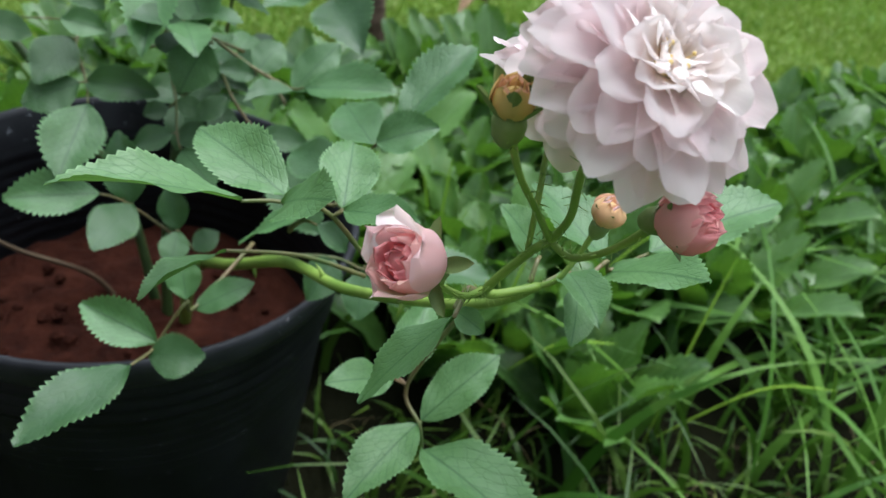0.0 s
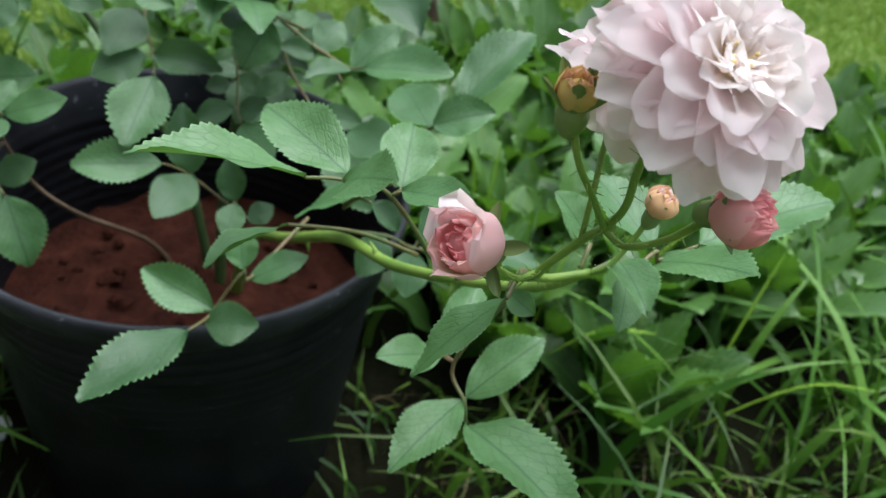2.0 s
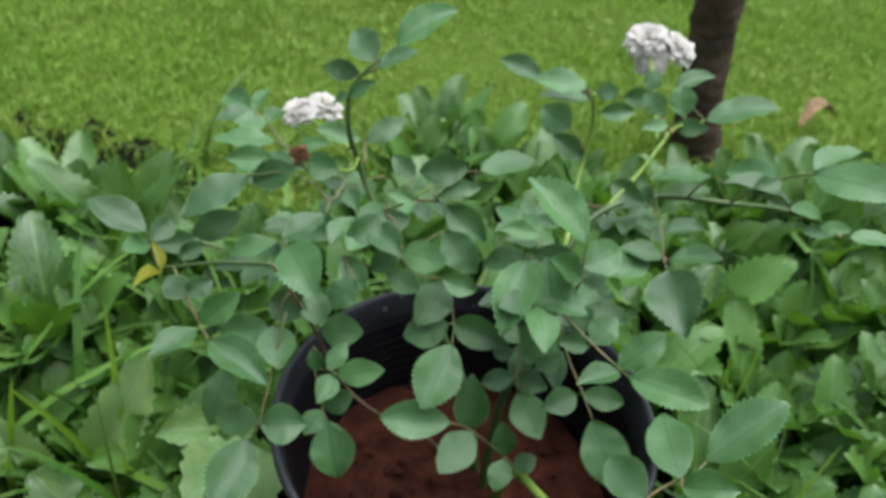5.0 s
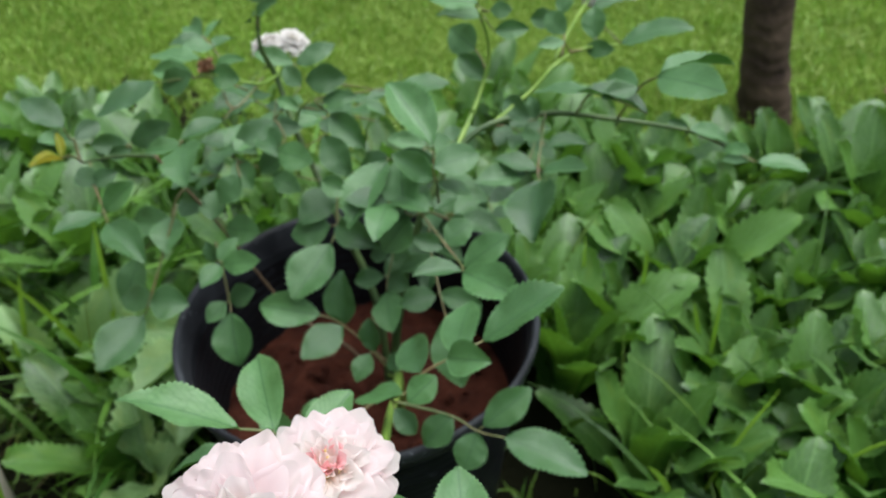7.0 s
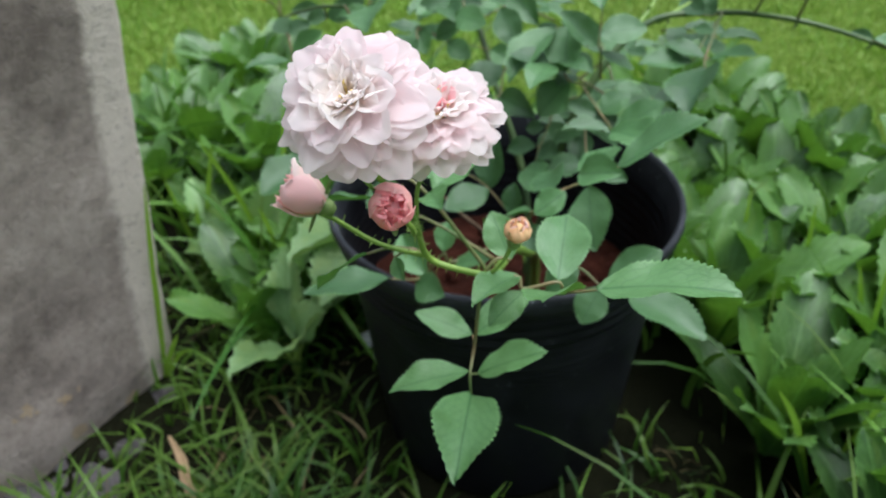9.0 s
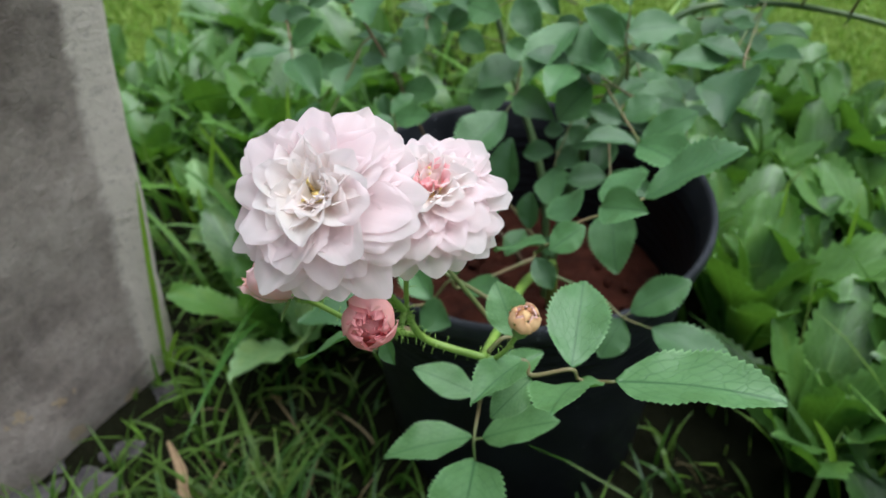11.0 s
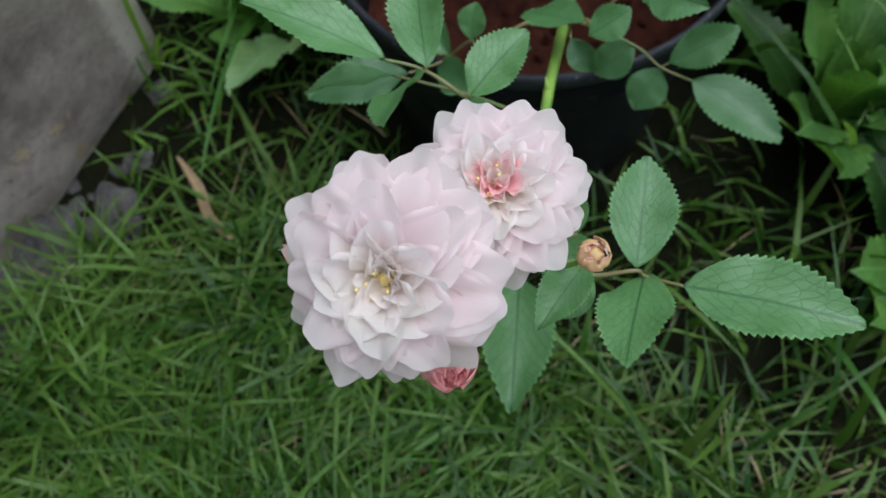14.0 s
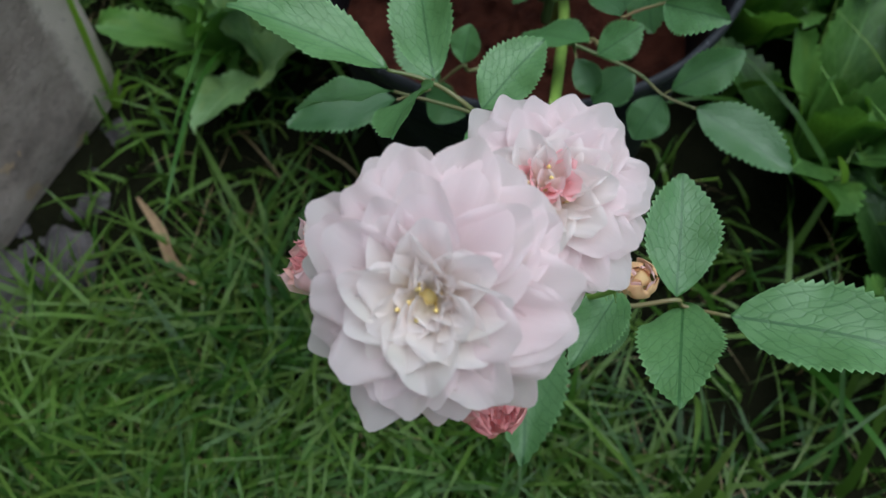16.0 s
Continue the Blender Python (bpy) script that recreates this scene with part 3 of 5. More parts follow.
# ---- concrete post ----
def build_post():
    """A leaning slab of old concrete: x runs along its face, y into it, z up."""
    bm = bmesh.new()
    bmesh.ops.create_cube(bm, size=1)
    bmesh.ops.transform(bm, verts=bm.verts, matrix=Matrix.Translation((0.33, 0.14, 0.41)) @ Matrix.Diagonal((0.66, 0.28, 0.9, 1)))
    bmesh.ops.bevel(bm, geom=list(bm.edges), offset=0.009, segments=3, affect="EDGES", profile=0.5)
    bmesh.ops.subdivide_edges(bm, edges=[e for e in bm.edges if e.calc_length() > 0.1], cuts=34, use_grid_fill=True)
    for v in bm.verts:
        p = v.co
        k = noise.noise(p * 9) * 0.004 + noise.noise(p * 40) * 0.0018
        v.co += Vector((k, k, 0))
        v.co.x -= 0.048 * p.z
        v.co.y -= 0.0767 * p.z
        v.co.x -= 0.02 * max(0.0, 0.12 - p.z) * (1 if p.x < 0.1 else 0)
        v.co.y -= 0.012 * max(0.0, noise.noise(Vector((p.x * 14, 3, p.z * 14)))) * (1 if p.z < 0.14 else 0)
    me = bpy.data.meshes.new("concrete_post")
    bm.to_mesh(me)
    bm.free()
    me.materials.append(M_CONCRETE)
    me.polygons.foreach_set("use_smooth", [True] * len(me.polygons))
    ob = new("concrete_post", me)
    u, out = Vector((0.239, -0.971, 0)), Vector((0.971, 0.239, 0))
    m = Matrix((u, -out, Vector((0, 0, 1)))).transposed().to_4x4()
    m.translation = (-0.498, 0.359, 0)
    ob.matrix_basis = m
    tagged(ob, "weathered grey concrete post with a pale edge", "post")


build_post()


def stone(name, label, category, at, size, material, seed, group=""):
    bm = bmesh.new()
    bmesh.ops.create_icosphere(bm, subdivisions=3, radius=1)
    for v in bm.verts:
        v.co *= 1 + 0.35 * noise.noise(v.co * 1.4 + Vector((seed * 7.3, 0, 0))) + 0.12 * noise.noise(v.co * 4 + Vector((seed, 1, 0)))
        v.co = Vector((v.co.x * size[0], v.co.y * size[1], v.co.z * size[2]))
    me = bpy.data.meshes.new(name)
    bm.to_mesh(me)
    bm.free()
    me.materials.append(material)
    ob = new(name, me)
    ob.matrix_basis = pose(*at, 0, 0, seed * 47)
    tagged(ob, label, category, group)


for i in range(70):
    r = random.Random(i + 3)
    s = r.uniform(0.0, 0.45)
    off = 0.01 + 0.085 * r.random() ** 1.5 * min(1.0, 0.3 + 2.5 * s)
    k = (0.25 + 0.65 * r.random() ** 2) * (1.0 + 1.1 * min(1.0, max(0.0, 6 * (s - 0.1))))
    stone("stone", "rough grey broken stone in the grass", "stone", (-0.505 + 0.239 * s + 0.971 * off, 0.353 - 0.971 * s + 0.239 * off, -0.002),
          (k * r.uniform(0.014, 0.03), k * r.uniform(0.012, 0.022), k * r.uniform(0.007, 0.014)), M_STONE, i + 1, "stones at the post")
stone("pebble", "small white pebble on the earth", "pebble", (-0.372, 0.524, 0.012), (0.014, 0.011, 0.009), M_PALE, 31, "white pebbles")
stone("pebble", "small white pebble on the earth", "pebble", (-0.352, 0.520, 0.012), (0.011, 0.010, 0.008), M_PALE, 32, "white pebbles")


def strip(name, label, category, points, width, material, curl=0.3):
    """A curled dry leaf: a narrow blade along a path."""
    pts, rad = smooth_path(points, [0.2 * width, width, 0.9 * width, 0.1 * width][:len(points)], 6)
    verts, faces = [], []
    for i, p in enumerate(pts):
        d = (pts[min(i + 1, len(pts) - 1)] - pts[max(i - 1, 0)]).normalized()
        s = d.cross(Vector((0, 0, 1))).normalized()
        for u in (-1, -0.5, 0, 0.5, 1):
            verts.append(p + s * u * rad[i] * 0.5 + Vector((0, 0, curl * abs(u) ** 2 * rad[i])))
    for i in range(len(pts) - 1):
        for k in range(4):
            faces.append((i * 5 + k, i * 5 + k + 1, (i + 1) * 5 + k + 1, (i + 1) * 5 + k))
    me = mesh_of(name, verts, faces, material)
    ob = new(name, me)
    mod = ob.modifiers.new("thickness", "SOLIDIFY")
    mod.thickness = 0.0006
    tagged(ob, label, category)


strip("dry_leaf", "long dry brown leaf lying in the grass", "leaf", [(-0.385, 0.292, 0.034), (-0.35, 0.285, 0.032), (-0.315, 0.272, 0.036), (-0.275, 0.276, 0.024)], 0.0085, M_DRY)
strip("dry_leaf", "curled brown leaf on the lawn", "leaf", [(0.067, 1.519, 0.03), (0.082, 1.549, 0.045), (0.101, 1.575, 0.045), (0.123, 1.590, 0.03)], 0.026, M_DRY, 0.6)


# ---- tree ----
def build_tree():
    tree = thing("tree", "slim dark-barked tree trunk standing in the lawn", "tree", at=(-0.09, 1.41, 0))
    v, f = tube([(-0.083, 1.418, -0.06), (-0.086, 1.416, 0.0), (-0.10, 1.41, 0.1), (-0.113, 1.405, 0.25), (-0.118, 1.40, 0.42), (-0.105, 1.41, 0.7), (-0.09, 1.42, 1.1)],
                [0.062, 0.042, 0.034, 0.034, 0.036, 0.028, 0.018], 18, 8, 0.16)
    part("trunk", mesh_of("trunk", v, f, M_BARK), tree)
    for pts, r in (([(-0.118, 1.40, 0.36), (-0.17, 1.36, 0.45), (-0.25, 1.32, 0.62), (-0.33, 1.30, 0.95)], 0.022), ([(-0.112, 1.405, 0.4), (-0.06, 1.42, 0.5), (0.04, 1.46, 0.68), (0.12, 1.5, 1.0)], 0.02)):
        v, f = tube(pts, [r, r * 0.8, r * 0.6, r * 0.35], 12, 6, 0.14)
        part("limb", mesh_of("limb", v, f, M_BARK), tree)


build_tree()


# ---- pot and soil ----
def lathe(profile, sides=72):
    verts, faces = [], []
    for r, z in profile:
        for k in range(sides):
            a = 6.28318 * k / sides
            verts.append((r * math.cos(a), r * math.sin(a), z))
    for i in range(len(profile) - 1):
        for k in range(sides):
            j = (k + 1) % sides
            faces.append((i * sides + k, i * sides + j, (i + 1) * sides + j, (i + 1) * sides + k))
    return verts, faces


def build_pot():
    pot = thing("plant_pot", "round black plastic plant pot standing in the grass", "plant pot", at=(*POT, 0))
    shift = Matrix.Translation((*POT, 0.0))
    wall = [(0.0, 0.004), (0.098, 0.004), (0.103, 0.0), (0.107, 0.006), (0.128, 0.19)]
    for z in (0.195, 0.205, 0.215):
        wall += [(0.1285 + (z - 0.19) * 0.13, z), (0.1312 + (z - 0.19) * 0.13, z + 0.003), (0.1290 + (z - 0.19) * 0.13, z + 0.006)]
    part("body", mesh_of("pot_body", *lathe(wall + [(0.134, 0.228)]), M_POT), pot, shift)
    rim = [(0.1335, 0.226), (0.1365, 0.2275), (0.1415, 0.236), (0.1435, 0.243), (0.1435, 0.2475), (0.1420, 0.2502), (0.1395, 0.2498), (0.1378, 0.246), (0.1360, 0.238), (0.1335, 0.228)]
    part("rim", mesh_of("pot_rim", *lathe(rim + rim[:1]), M_RIM), pot, shift, "scuffed black rolled rim")
    inner = [(0.1340, 0.229)]
    for i in range(9):
        z = 0.222 - i * 0.009
        inner += [(0.1318 - i * 0.0011, z), (0.1304 - i * 0.0011, z - 0.0035), (0.1316 - i * 0.0011, z - 0.006)]
    part("inner_wall", mesh_of("pot_inner", *lathe(inner), M_POT), pot, shift)


build_pot()


def build_soil():
    verts, faces, rings, sides = [(0, 0, 0.006)], [], 26, 60
    for i in range(1, rings + 1):
        r = 0.1222 * i / rings
        for k in range(sides):
            a = 6.28318 * k / sides
            p = Vector((r * math.cos(a), r * math.sin(a), 0))
            h = 0.008 * noise.noise(p * 22) + 0.005 * noise.noise(p * 60) + 0.004 * noise.noise(p * 150) - 0.008 * (i / rings) ** 2
            verts.append((p.x, p.y, 0.004 + h))
    for k in range(sides):
        faces.append((0, 1 + k, 1 + (k + 1) % sides))
    for i in range(rings - 1):
        for k in range(sides):
            j = (k + 1) % sides
            faces.append((1 + i * sides + k, 1 + (i + 1) * sides + k, 1 + (i + 1) * sides + j, 1 + i * sides + j))
    ob = new("soil", mesh_of("soil", verts, faces, M_SOIL))
    ob.matrix_basis = Matrix.Translation((*POT, 0.152))
    tagged(ob, "crumbly red-brown earth filling the pot", "soil", kind="stuff")


build_soil()
for i in range(60):
    r = random.Random(100 + i)
    a, d = r.uniform(0, 6.28), 0.11 * r.uniform(0, 1) ** 0.5
    q = r.uniform(0.0015, 0.0045)
    stone("clod", "small crumb of earth on the soil", "earth", (POT[0] + d * math.cos(a), POT[1] + d * math.sin(a), 0.157 + q * 0.3 - 0.008 * (d / 0.122) ** 2), (q, q * 0.9, q * 0.7), M_SOIL, i, "crumbs of earth")


# ---- the rose ----
ROOT = (-0.19, 0.548, 0.150)
rose = thing("rose_bush", "blush-pink rose bush with grey-green leaves growing in the pot", "rose bush", at=ROOT)


def cane(points, radii, material, thorns=(), label=""):
    lots = [tube(points, radii, 9, 6, 0.06)]
    pts, rad = smooth_path(points, radii, 6)
    for i, ang in thorns:
        i = min(i, len(pts) - 2)
        d = (pts[i + 1] - pts[i]).normalized()
        s = d.cross(Vector((math.cos(ang), math.sin(ang), 0.4))).normalized()
        tip = pts[i] + s * (rad[i] + 0.0055) - d * 0.002
        lots.append(tube([pts[i] + s * rad[i] * 0.6, pts[i] + s * (rad[i] + 0.002), tip], [0.0016, 0.0009, 0.0001], 6, 3))
    return part("cane", mesh_of("cane", *join(*lots), material), rose, None, label)


cane([(-0.232, 0.578, 0.150), (-0.249, 0.573, 0.174), (-0.294, 0.566, 0.195), (-0.322, 0.563, 0.225), (-0.329, 0.534, 0.308), (-0.335, 0.512, 0.362), (-0.340, 0.503, 0.386)],
     [0.0020, 0.0017, 0.0015, 0.0013, 0.0012, 0.0011, 0.0010], M_WOOD, ((9, 1.0), (20, 3.0)), "thin brown woody cane")
cane([(-0.340, 0.503, 0.386), (-0.378, 0.500, 0.376), (-0.421, 0.498, 0.358)], [0.0015, 0.0014, 0.0010], M_CANE)
cane([(-0.200, 0.565, 0.150), (-0.225, 0.590, 0.230), (-0.275, 0.608, 0.300), (-0.318, 0.628, 0.345), (-0.341, 0.640, 0.382), (-0.345, 0.632, 0.414), (-0.346, 0.640, 0.442), (-0.332, 0.650, 0.461), (-0.322, 0.664, 0.469)],
     [0.0036, 0.0032, 0.0028, 0.0025, 0.0022, 0.0019, 0.0015, 0.0012, 0.0009], M_CANE, ((12, 0.5), (26, 2.2)))
cane([(-0.192, 0.556, 0.148), (-0.192, 0.575, 0.230), (-0.180, 0.598, 0.320), (-0.164, 0.650, 0.372), (-0.126, 0.691, 0.380), (-0.069, 0.702, 0.385), (-0.025, 0.733, 0.371), (0.004, 0.742, 0.360), (0.024, 0.750, 0.347)],
     [0.0040, 0.0036, 0.0030, 0.0026, 0.0022, 0.0019, 0.0015, 0.0012, 0.0008], M_CANE, ((8, 1.2), (20, 0.3), (30, 5.4), (36, 5.2)))
cane([(-0.172, 0.625, 0.352), (-0.181, 0.690, 0.377), (-0.180, 0.709, 0.411), (-0.183, 0.698, 0.450)], [0.0022, 0.0019, 0.0016, 0.0012], M_STEM, ((5, 3.0), (9, 0.5)))
cane([(-0.158, 0.660, 0.373), (-0.139, 0.698, 0.392), (-0.129, 0.721, 0.407), (-0.122, 0.755, 0.406), (-0.102, 0.780, 0.403)], [0.0018, 0.0016, 0.0014, 0.0012, 0.0009], M_STEM)
cane([(-0.132, 0.725, 0.408), (-0.145, 0.79, 0.41), (-0.158, 0.86, 0.405), (-0.164, 0.878, 0.402)], [0.0014, 0.0012, 0.0011, 0.0011], M_STEM)
cane([(-0.341, 0.640, 0.380), (-0.375, 0.68, 0.37), (-0.41, 0.715, 0.352), (-0.432, 0.742, 0.338)], [0.0015, 0.0013, 0.0012, 0.0011], M_STEM)
cane([(-0.341, 0.640, 0.384), (-0.334, 0.612, 0.392), (-0.345, 0.595, 0.402), (-0.361, 0.588, 0.406)], [0.0014, 0.0012, 0.0010, 0.0008], M_STEM)
cane([(-0.318, 0.628, 0.345), (-0.285, 0.600, 0.388), (-0.270, 0.603, 0.402)], [0.0014, 0.0012, 0.0008], M_STEM)
cane([(-0.180, 0.552, 0.148), (-0.169, 0.5385, 0.2126), (-0.136, 0.491, 0.256), (-0.1017, 0.4356, 0.3036), (-0.0723, 0.389, 0.328), (-0.030, 0.332, 0.372), (-0.012, 0.315, 0.396)],
     [0.0042, 0.0037, 0.0033, 0.0029, 0.0025, 0.0019, 0.0016], M_STEM, ((8, 2.0), (14, 4.4), (22, 0.3), (27, 3.3), (32, 5.5)), "bright green flowering cane with thorns")
# the flower stalks
N0, N1, NJ = (-0.0118, 0.3148, 0.3961), (-0.0200, 0.2851, 0.4345), (-0.0320, 0.3015, 0.4030)


def hairs(points, radii, count, seed):
    """Fine glandular bristles on a young stalk."""
    rng = random.Random(seed)
    pts, rad = smooth_path(points, radii, 6)
    lots = []
    for _ in range(count):
        i = rng.randrange(len(pts) - 1)
        d = (pts[i + 1] - pts[i]).normalized()
        s = d.cross(Vector((rng.uniform(-1, 1), rng.uniform(-1, 1), rng.uniform(-1, 1)))).normalized()
        lots.append(tube([pts[i] + s * rad[i] * 0.8, pts[i] + s * (rad[i] + rng.uniform(0.0014, 0.0034))], [0.0002, 0.00007], 4, 2))
    return lots


def stalk(points, radii, bristles=14, seed=1):
    lots = [tube(points, radii, 9, 6, 0.05)] + hairs(points, radii, 2 * bristles, seed)
    part("stalk", mesh_of("stalk", *join(*lots), M_STEM), rose)


stalk([N0, (-0.0308, 0.3025, 0.4010), (-0.0245, 0.2900, 0.4255), N1], [0.0015, 0.0014, 0.0013, 0.0013], 30, 1)
stalk([NJ, (-0.0405, 0.2825, 0.4150), (-0.0500, 0.2695, 0.4285), (-0.0500, 0.2630, 0.4345)], [0.0012, 0.0010, 0.0010, 0.0011], 24, 2)
stalk([N1, (-0.0184, 0.2784, 0.4469), (-0.0225, 0.2640, 0.4700), (-0.0175, 0.2606, 0.4905)], [0.0012, 0.0011, 0.0011, 0.0013], 14, 3)
stalk([(-0.0243, 0.2896, 0.4270), (-0.0245, 0.2915, 0.4450), (-0.0230, 0.2995, 0.4560), (-0.0190, 0.3022, 0.4655)], [0.0009, 0.0009, 0.0009, 0.0012], 10, 4)
stalk([N1, (-0.0148, 0.2792, 0.4338), (-0.0072, 0.2730, 0.4420), (-0.0035, 0.2620, 0.4570)], [0.0011, 0.0010, 0.0010, 0.0012], 10, 5)
stalk([N1, (-0.0290, 0.2720, 0.4520), (-0.0360, 0.2680, 0.4640), (-0.0405, 0.2680, 0.4760)], [0.0010, 0.0009, 0.0009, 0.0012], 8, 6)
stalk([N0, (-0.0066, 0.3142, 0.4001), (-0.0015, 0.3165, 0.4084), (0.0022, 0.3175, 0.4190)], [0.0012, 0.0010, 0.0009, 0.0011], 8, 7)

LEAFLETS = [leaf_mesh("leaflet", M_LEAF, t + 2, 0.06, w, f, d, 0.02, s, 1.0) for t, w, f, d, s in ((15, 0.45, 0.10, 0.06, 1), (14, 0.48, 0.18, 0.12, 2), (16, 0.47, 0.05, 0.02, 3), (14, 0.52, 0.14, -0.04, 4))]
FRESH = [leaf_mesh("leaflet", M_FRESH, t + 6, 0.04, w, f, d, 0.025, s, 1.05) for t, w, f, d, s in ((15, 0.45, 0.10, 0.06, 1), (14, 0.48, 0.14, 0.1, 2), (16, 0.47, 0.05, 0.02, 3), (15, 0.5, 0.1, 0.0, 4))]
YOUNG = leaf_mesh("young_leaflet", M_YOUNG, 10, 0.03, 0.45, 0.3, 0.1, 0.02, 9)
count_leaf = [0]


def rose_leaf(start, leaflets, young=False):
    """A compound leaf: its stalk from the cane to the end leaflet, and the saw-edged leaflets in pairs. Leaflet: base, tip, facing, width."""
    s = Vector(start)
    bases = [Vector(l[0]) for l in leaflets]
    end = bases[0]
    axis = end - s
    stops = sorted((b for b in bases[1:]), key=lambda b: (b - s).dot(axis))
    run = [s]
    for b in stops:
        k = (b - s).dot(axis) / max(axis.length_squared, 1e-9)
        if 0.05 < k < 0.96 and (b - run[-1]).length > 0.007:
            run.append(b.lerp(s + axis * k, 0.25))
    run.append(end)
    if len(run) == 2:
        run.insert(1, s.lerp(end, 0.5) + Vector((0, 0, 0.004)))
    lots = [tube(run, [0.0011 - 0.0005 * i / (len(run) - 1) for i in range(len(run))], 6, 5)]
    for b in bases[1:]:
        near = min(run, key=lambda q: (q - b).length)
        if (near - b).length > 0.0015:
            lots.append(tube([near, near.lerp(b, 0.5), b], [0.0006, 0.0006, 0.0005], 5, 2))
    leaf = part("leaf", mesh_of("leaf_stalk", *join(*lots), M_RACHIS), rose)
    for b, t, nrm, w in leaflets:
        count_leaf[0] += 1
        k = count_leaf[0]
        b, t = Vector(b), Vector(t)
        L = (t - b).length
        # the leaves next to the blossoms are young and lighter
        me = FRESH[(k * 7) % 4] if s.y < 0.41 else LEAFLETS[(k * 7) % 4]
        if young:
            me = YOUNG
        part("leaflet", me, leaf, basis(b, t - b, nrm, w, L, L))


rose_leaf((-0.16, 0.572, 0.352), [((-0.107, 0.5378, 0.3463), (-0.0564, 0.5226, 0.3561), (-0.28, -0.34, 0.9), 0.0269),
    ((-0.1148, 0.5528, 0.3361), (-0.0905, 0.5725, 0.3598), (-0.05, -0.74, 0.67), 0.0218),
    ((-0.1126, 0.5463, 0.3385), (-0.136, 0.5226, 0.3456), (0.2, 0.09, 0.98), 0.0170),
    ((-0.1366, 0.5646, 0.3398), (-0.1244, 0.5817, 0.3524), (0.09, -0.63, 0.77), 0.0200),
    ((-0.1362, 0.5642, 0.3379), (-0.1574, 0.5529, 0.3439), (0.49, -0.57, 0.66), 0.0130)])
rose_leaf((-0.16, 0.58, 0.335), [((-0.1219, 0.5381, 0.2971), (-0.0925, 0.5093, 0.2694), (0.01, -0.69, 0.73), 0.0308),
    ((-0.1363, 0.5495, 0.3029), (-0.155, 0.5303, 0.3012), (0.35, -0.41, 0.84), 0.0187),
    ((-0.1333, 0.549, 0.307), (-0.1039, 0.5583, 0.2998), (0.37, -0.62, 0.69), 0.0165),
    ((-0.1521, 0.5688, 0.3195), (-0.1694, 0.5554, 0.3081), (0.06, -0.69, 0.72), 0.0135)])
rose_leaf((-0.188, 0.578, 0.325), [((-0.1756, 0.543, 0.2951), (-0.1515, 0.5138, 0.2904), (-0.25, -0.35, 0.9), 0.0241),
    ((-0.1816, 0.5496, 0.3021), (-0.2018, 0.5386, 0.2973), (0.17, -0.64, 0.75), 0.0151),
    ((-0.18, 0.5521, 0.3005), (-0.1572, 0.5457, 0.3044), (-0.3, -0.62, 0.72), 0.0174),
    ((-0.1871, 0.5664, 0.3094), (-0.2006, 0.5603, 0.3058), (0.12, -0.68, 0.72), 0.0122),
    ((-0.1827, 0.5662, 0.3143), (-0.1671, 0.5651, 0.3089), (0.19, -0.71, 0.68), 0.0133)])
rose_leaf((-0.122, 0.69, 0.381), [((-0.0997, 0.6366, 0.3602), (-0.0798, 0.5817, 0.3576), (-0.39, -0.19, 0.9), 0.0385),
    ((-0.105, 0.643, 0.3647), (-0.1362, 0.636, 0.3704), (0.21, -0.18, 0.96), 0.0162),
    ((-0.1007, 0.6437, 0.3647), (-0.0666, 0.6443, 0.3756), (-0.3, -0.2, 0.93), 0.0179),
    ((-0.1131, 0.6657, 0.3757), (-0.1316, 0.6678, 0.3744), (-0.13, -0.68, 0.72), 0.0094),
    ((-0.1091, 0.6639, 0.3717), (-0.0818, 0.6775, 0.3765), (-0.08, -0.18, 0.98), 0.0155)])
rose_leaf((-0.122, 0.69, 0.379), [((-0.1136, 0.6421, 0.3596), (-0.1398, 0.6124, 0.3618), (0.3, -0.2, 0.93), 0.0198)])
rose_leaf((-0.126, 0.691, 0.379), [((-0.128, 0.6744, 0.3825), (-0.1552, 0.6904, 0.3859), (-0.33, -0.69, 0.65), 0.0178),
    ((-0.1255, 0.6813, 0.3797), (-0.1351, 0.6903, 0.3935), (0.01, -0.84, 0.55), 0.0127)])
rose_leaf((-0.158, 0.592, 0.35), [((-0.1553, 0.5847, 0.4042), (-0.2014, 0.6028, 0.4346), (0.41, -0.36, 0.84), 0.0291),
    ((-0.1541, 0.5813, 0.3881), (-0.1331, 0.6088, 0.3907), (0.44, -0.41, 0.8), 0.0235),
    ((-0.1527, 0.5785, 0.3801), (-0.1741, 0.561, 0.4046), (0.81, -0.33, 0.48), 0.0185),
    ((-0.1521, 0.5817, 0.3747), (-0.1338, 0.5986, 0.3623), (0.53, 0.04, 0.84), 0.0139)])
rose_leaf((-0.18, 0.605, 0.365), [((-0.19, 0.5785, 0.3836), (-0.1905, 0.526, 0.3639), (0.0, -0.35, 0.94), 0.0280),
    ((-0.1935, 0.5847, 0.3816), (-0.2231, 0.5837, 0.3635), (-0.43, -0.53, 0.73), 0.0174),
    ((-0.1923, 0.6299, 0.366), (-0.2205, 0.6218, 0.3687), (0.21, -0.45, 0.87), 0.0147),
    ((-0.1888, 0.5841, 0.3848), (-0.1585, 0.5919, 0.3857), (0.17, -0.76, 0.63), 0.0160)])
rose_leaf((-0.165, 0.585, 0.345), [((-0.164, 0.5577, 0.3635), (-0.1779, 0.5754, 0.3926), (0.12, -0.82, 0.56), 0.0284),
    ((-0.164, 0.563, 0.355), (-0.176, 0.5435, 0.3321), (0.04, -0.77, 0.64), 0.0290)])
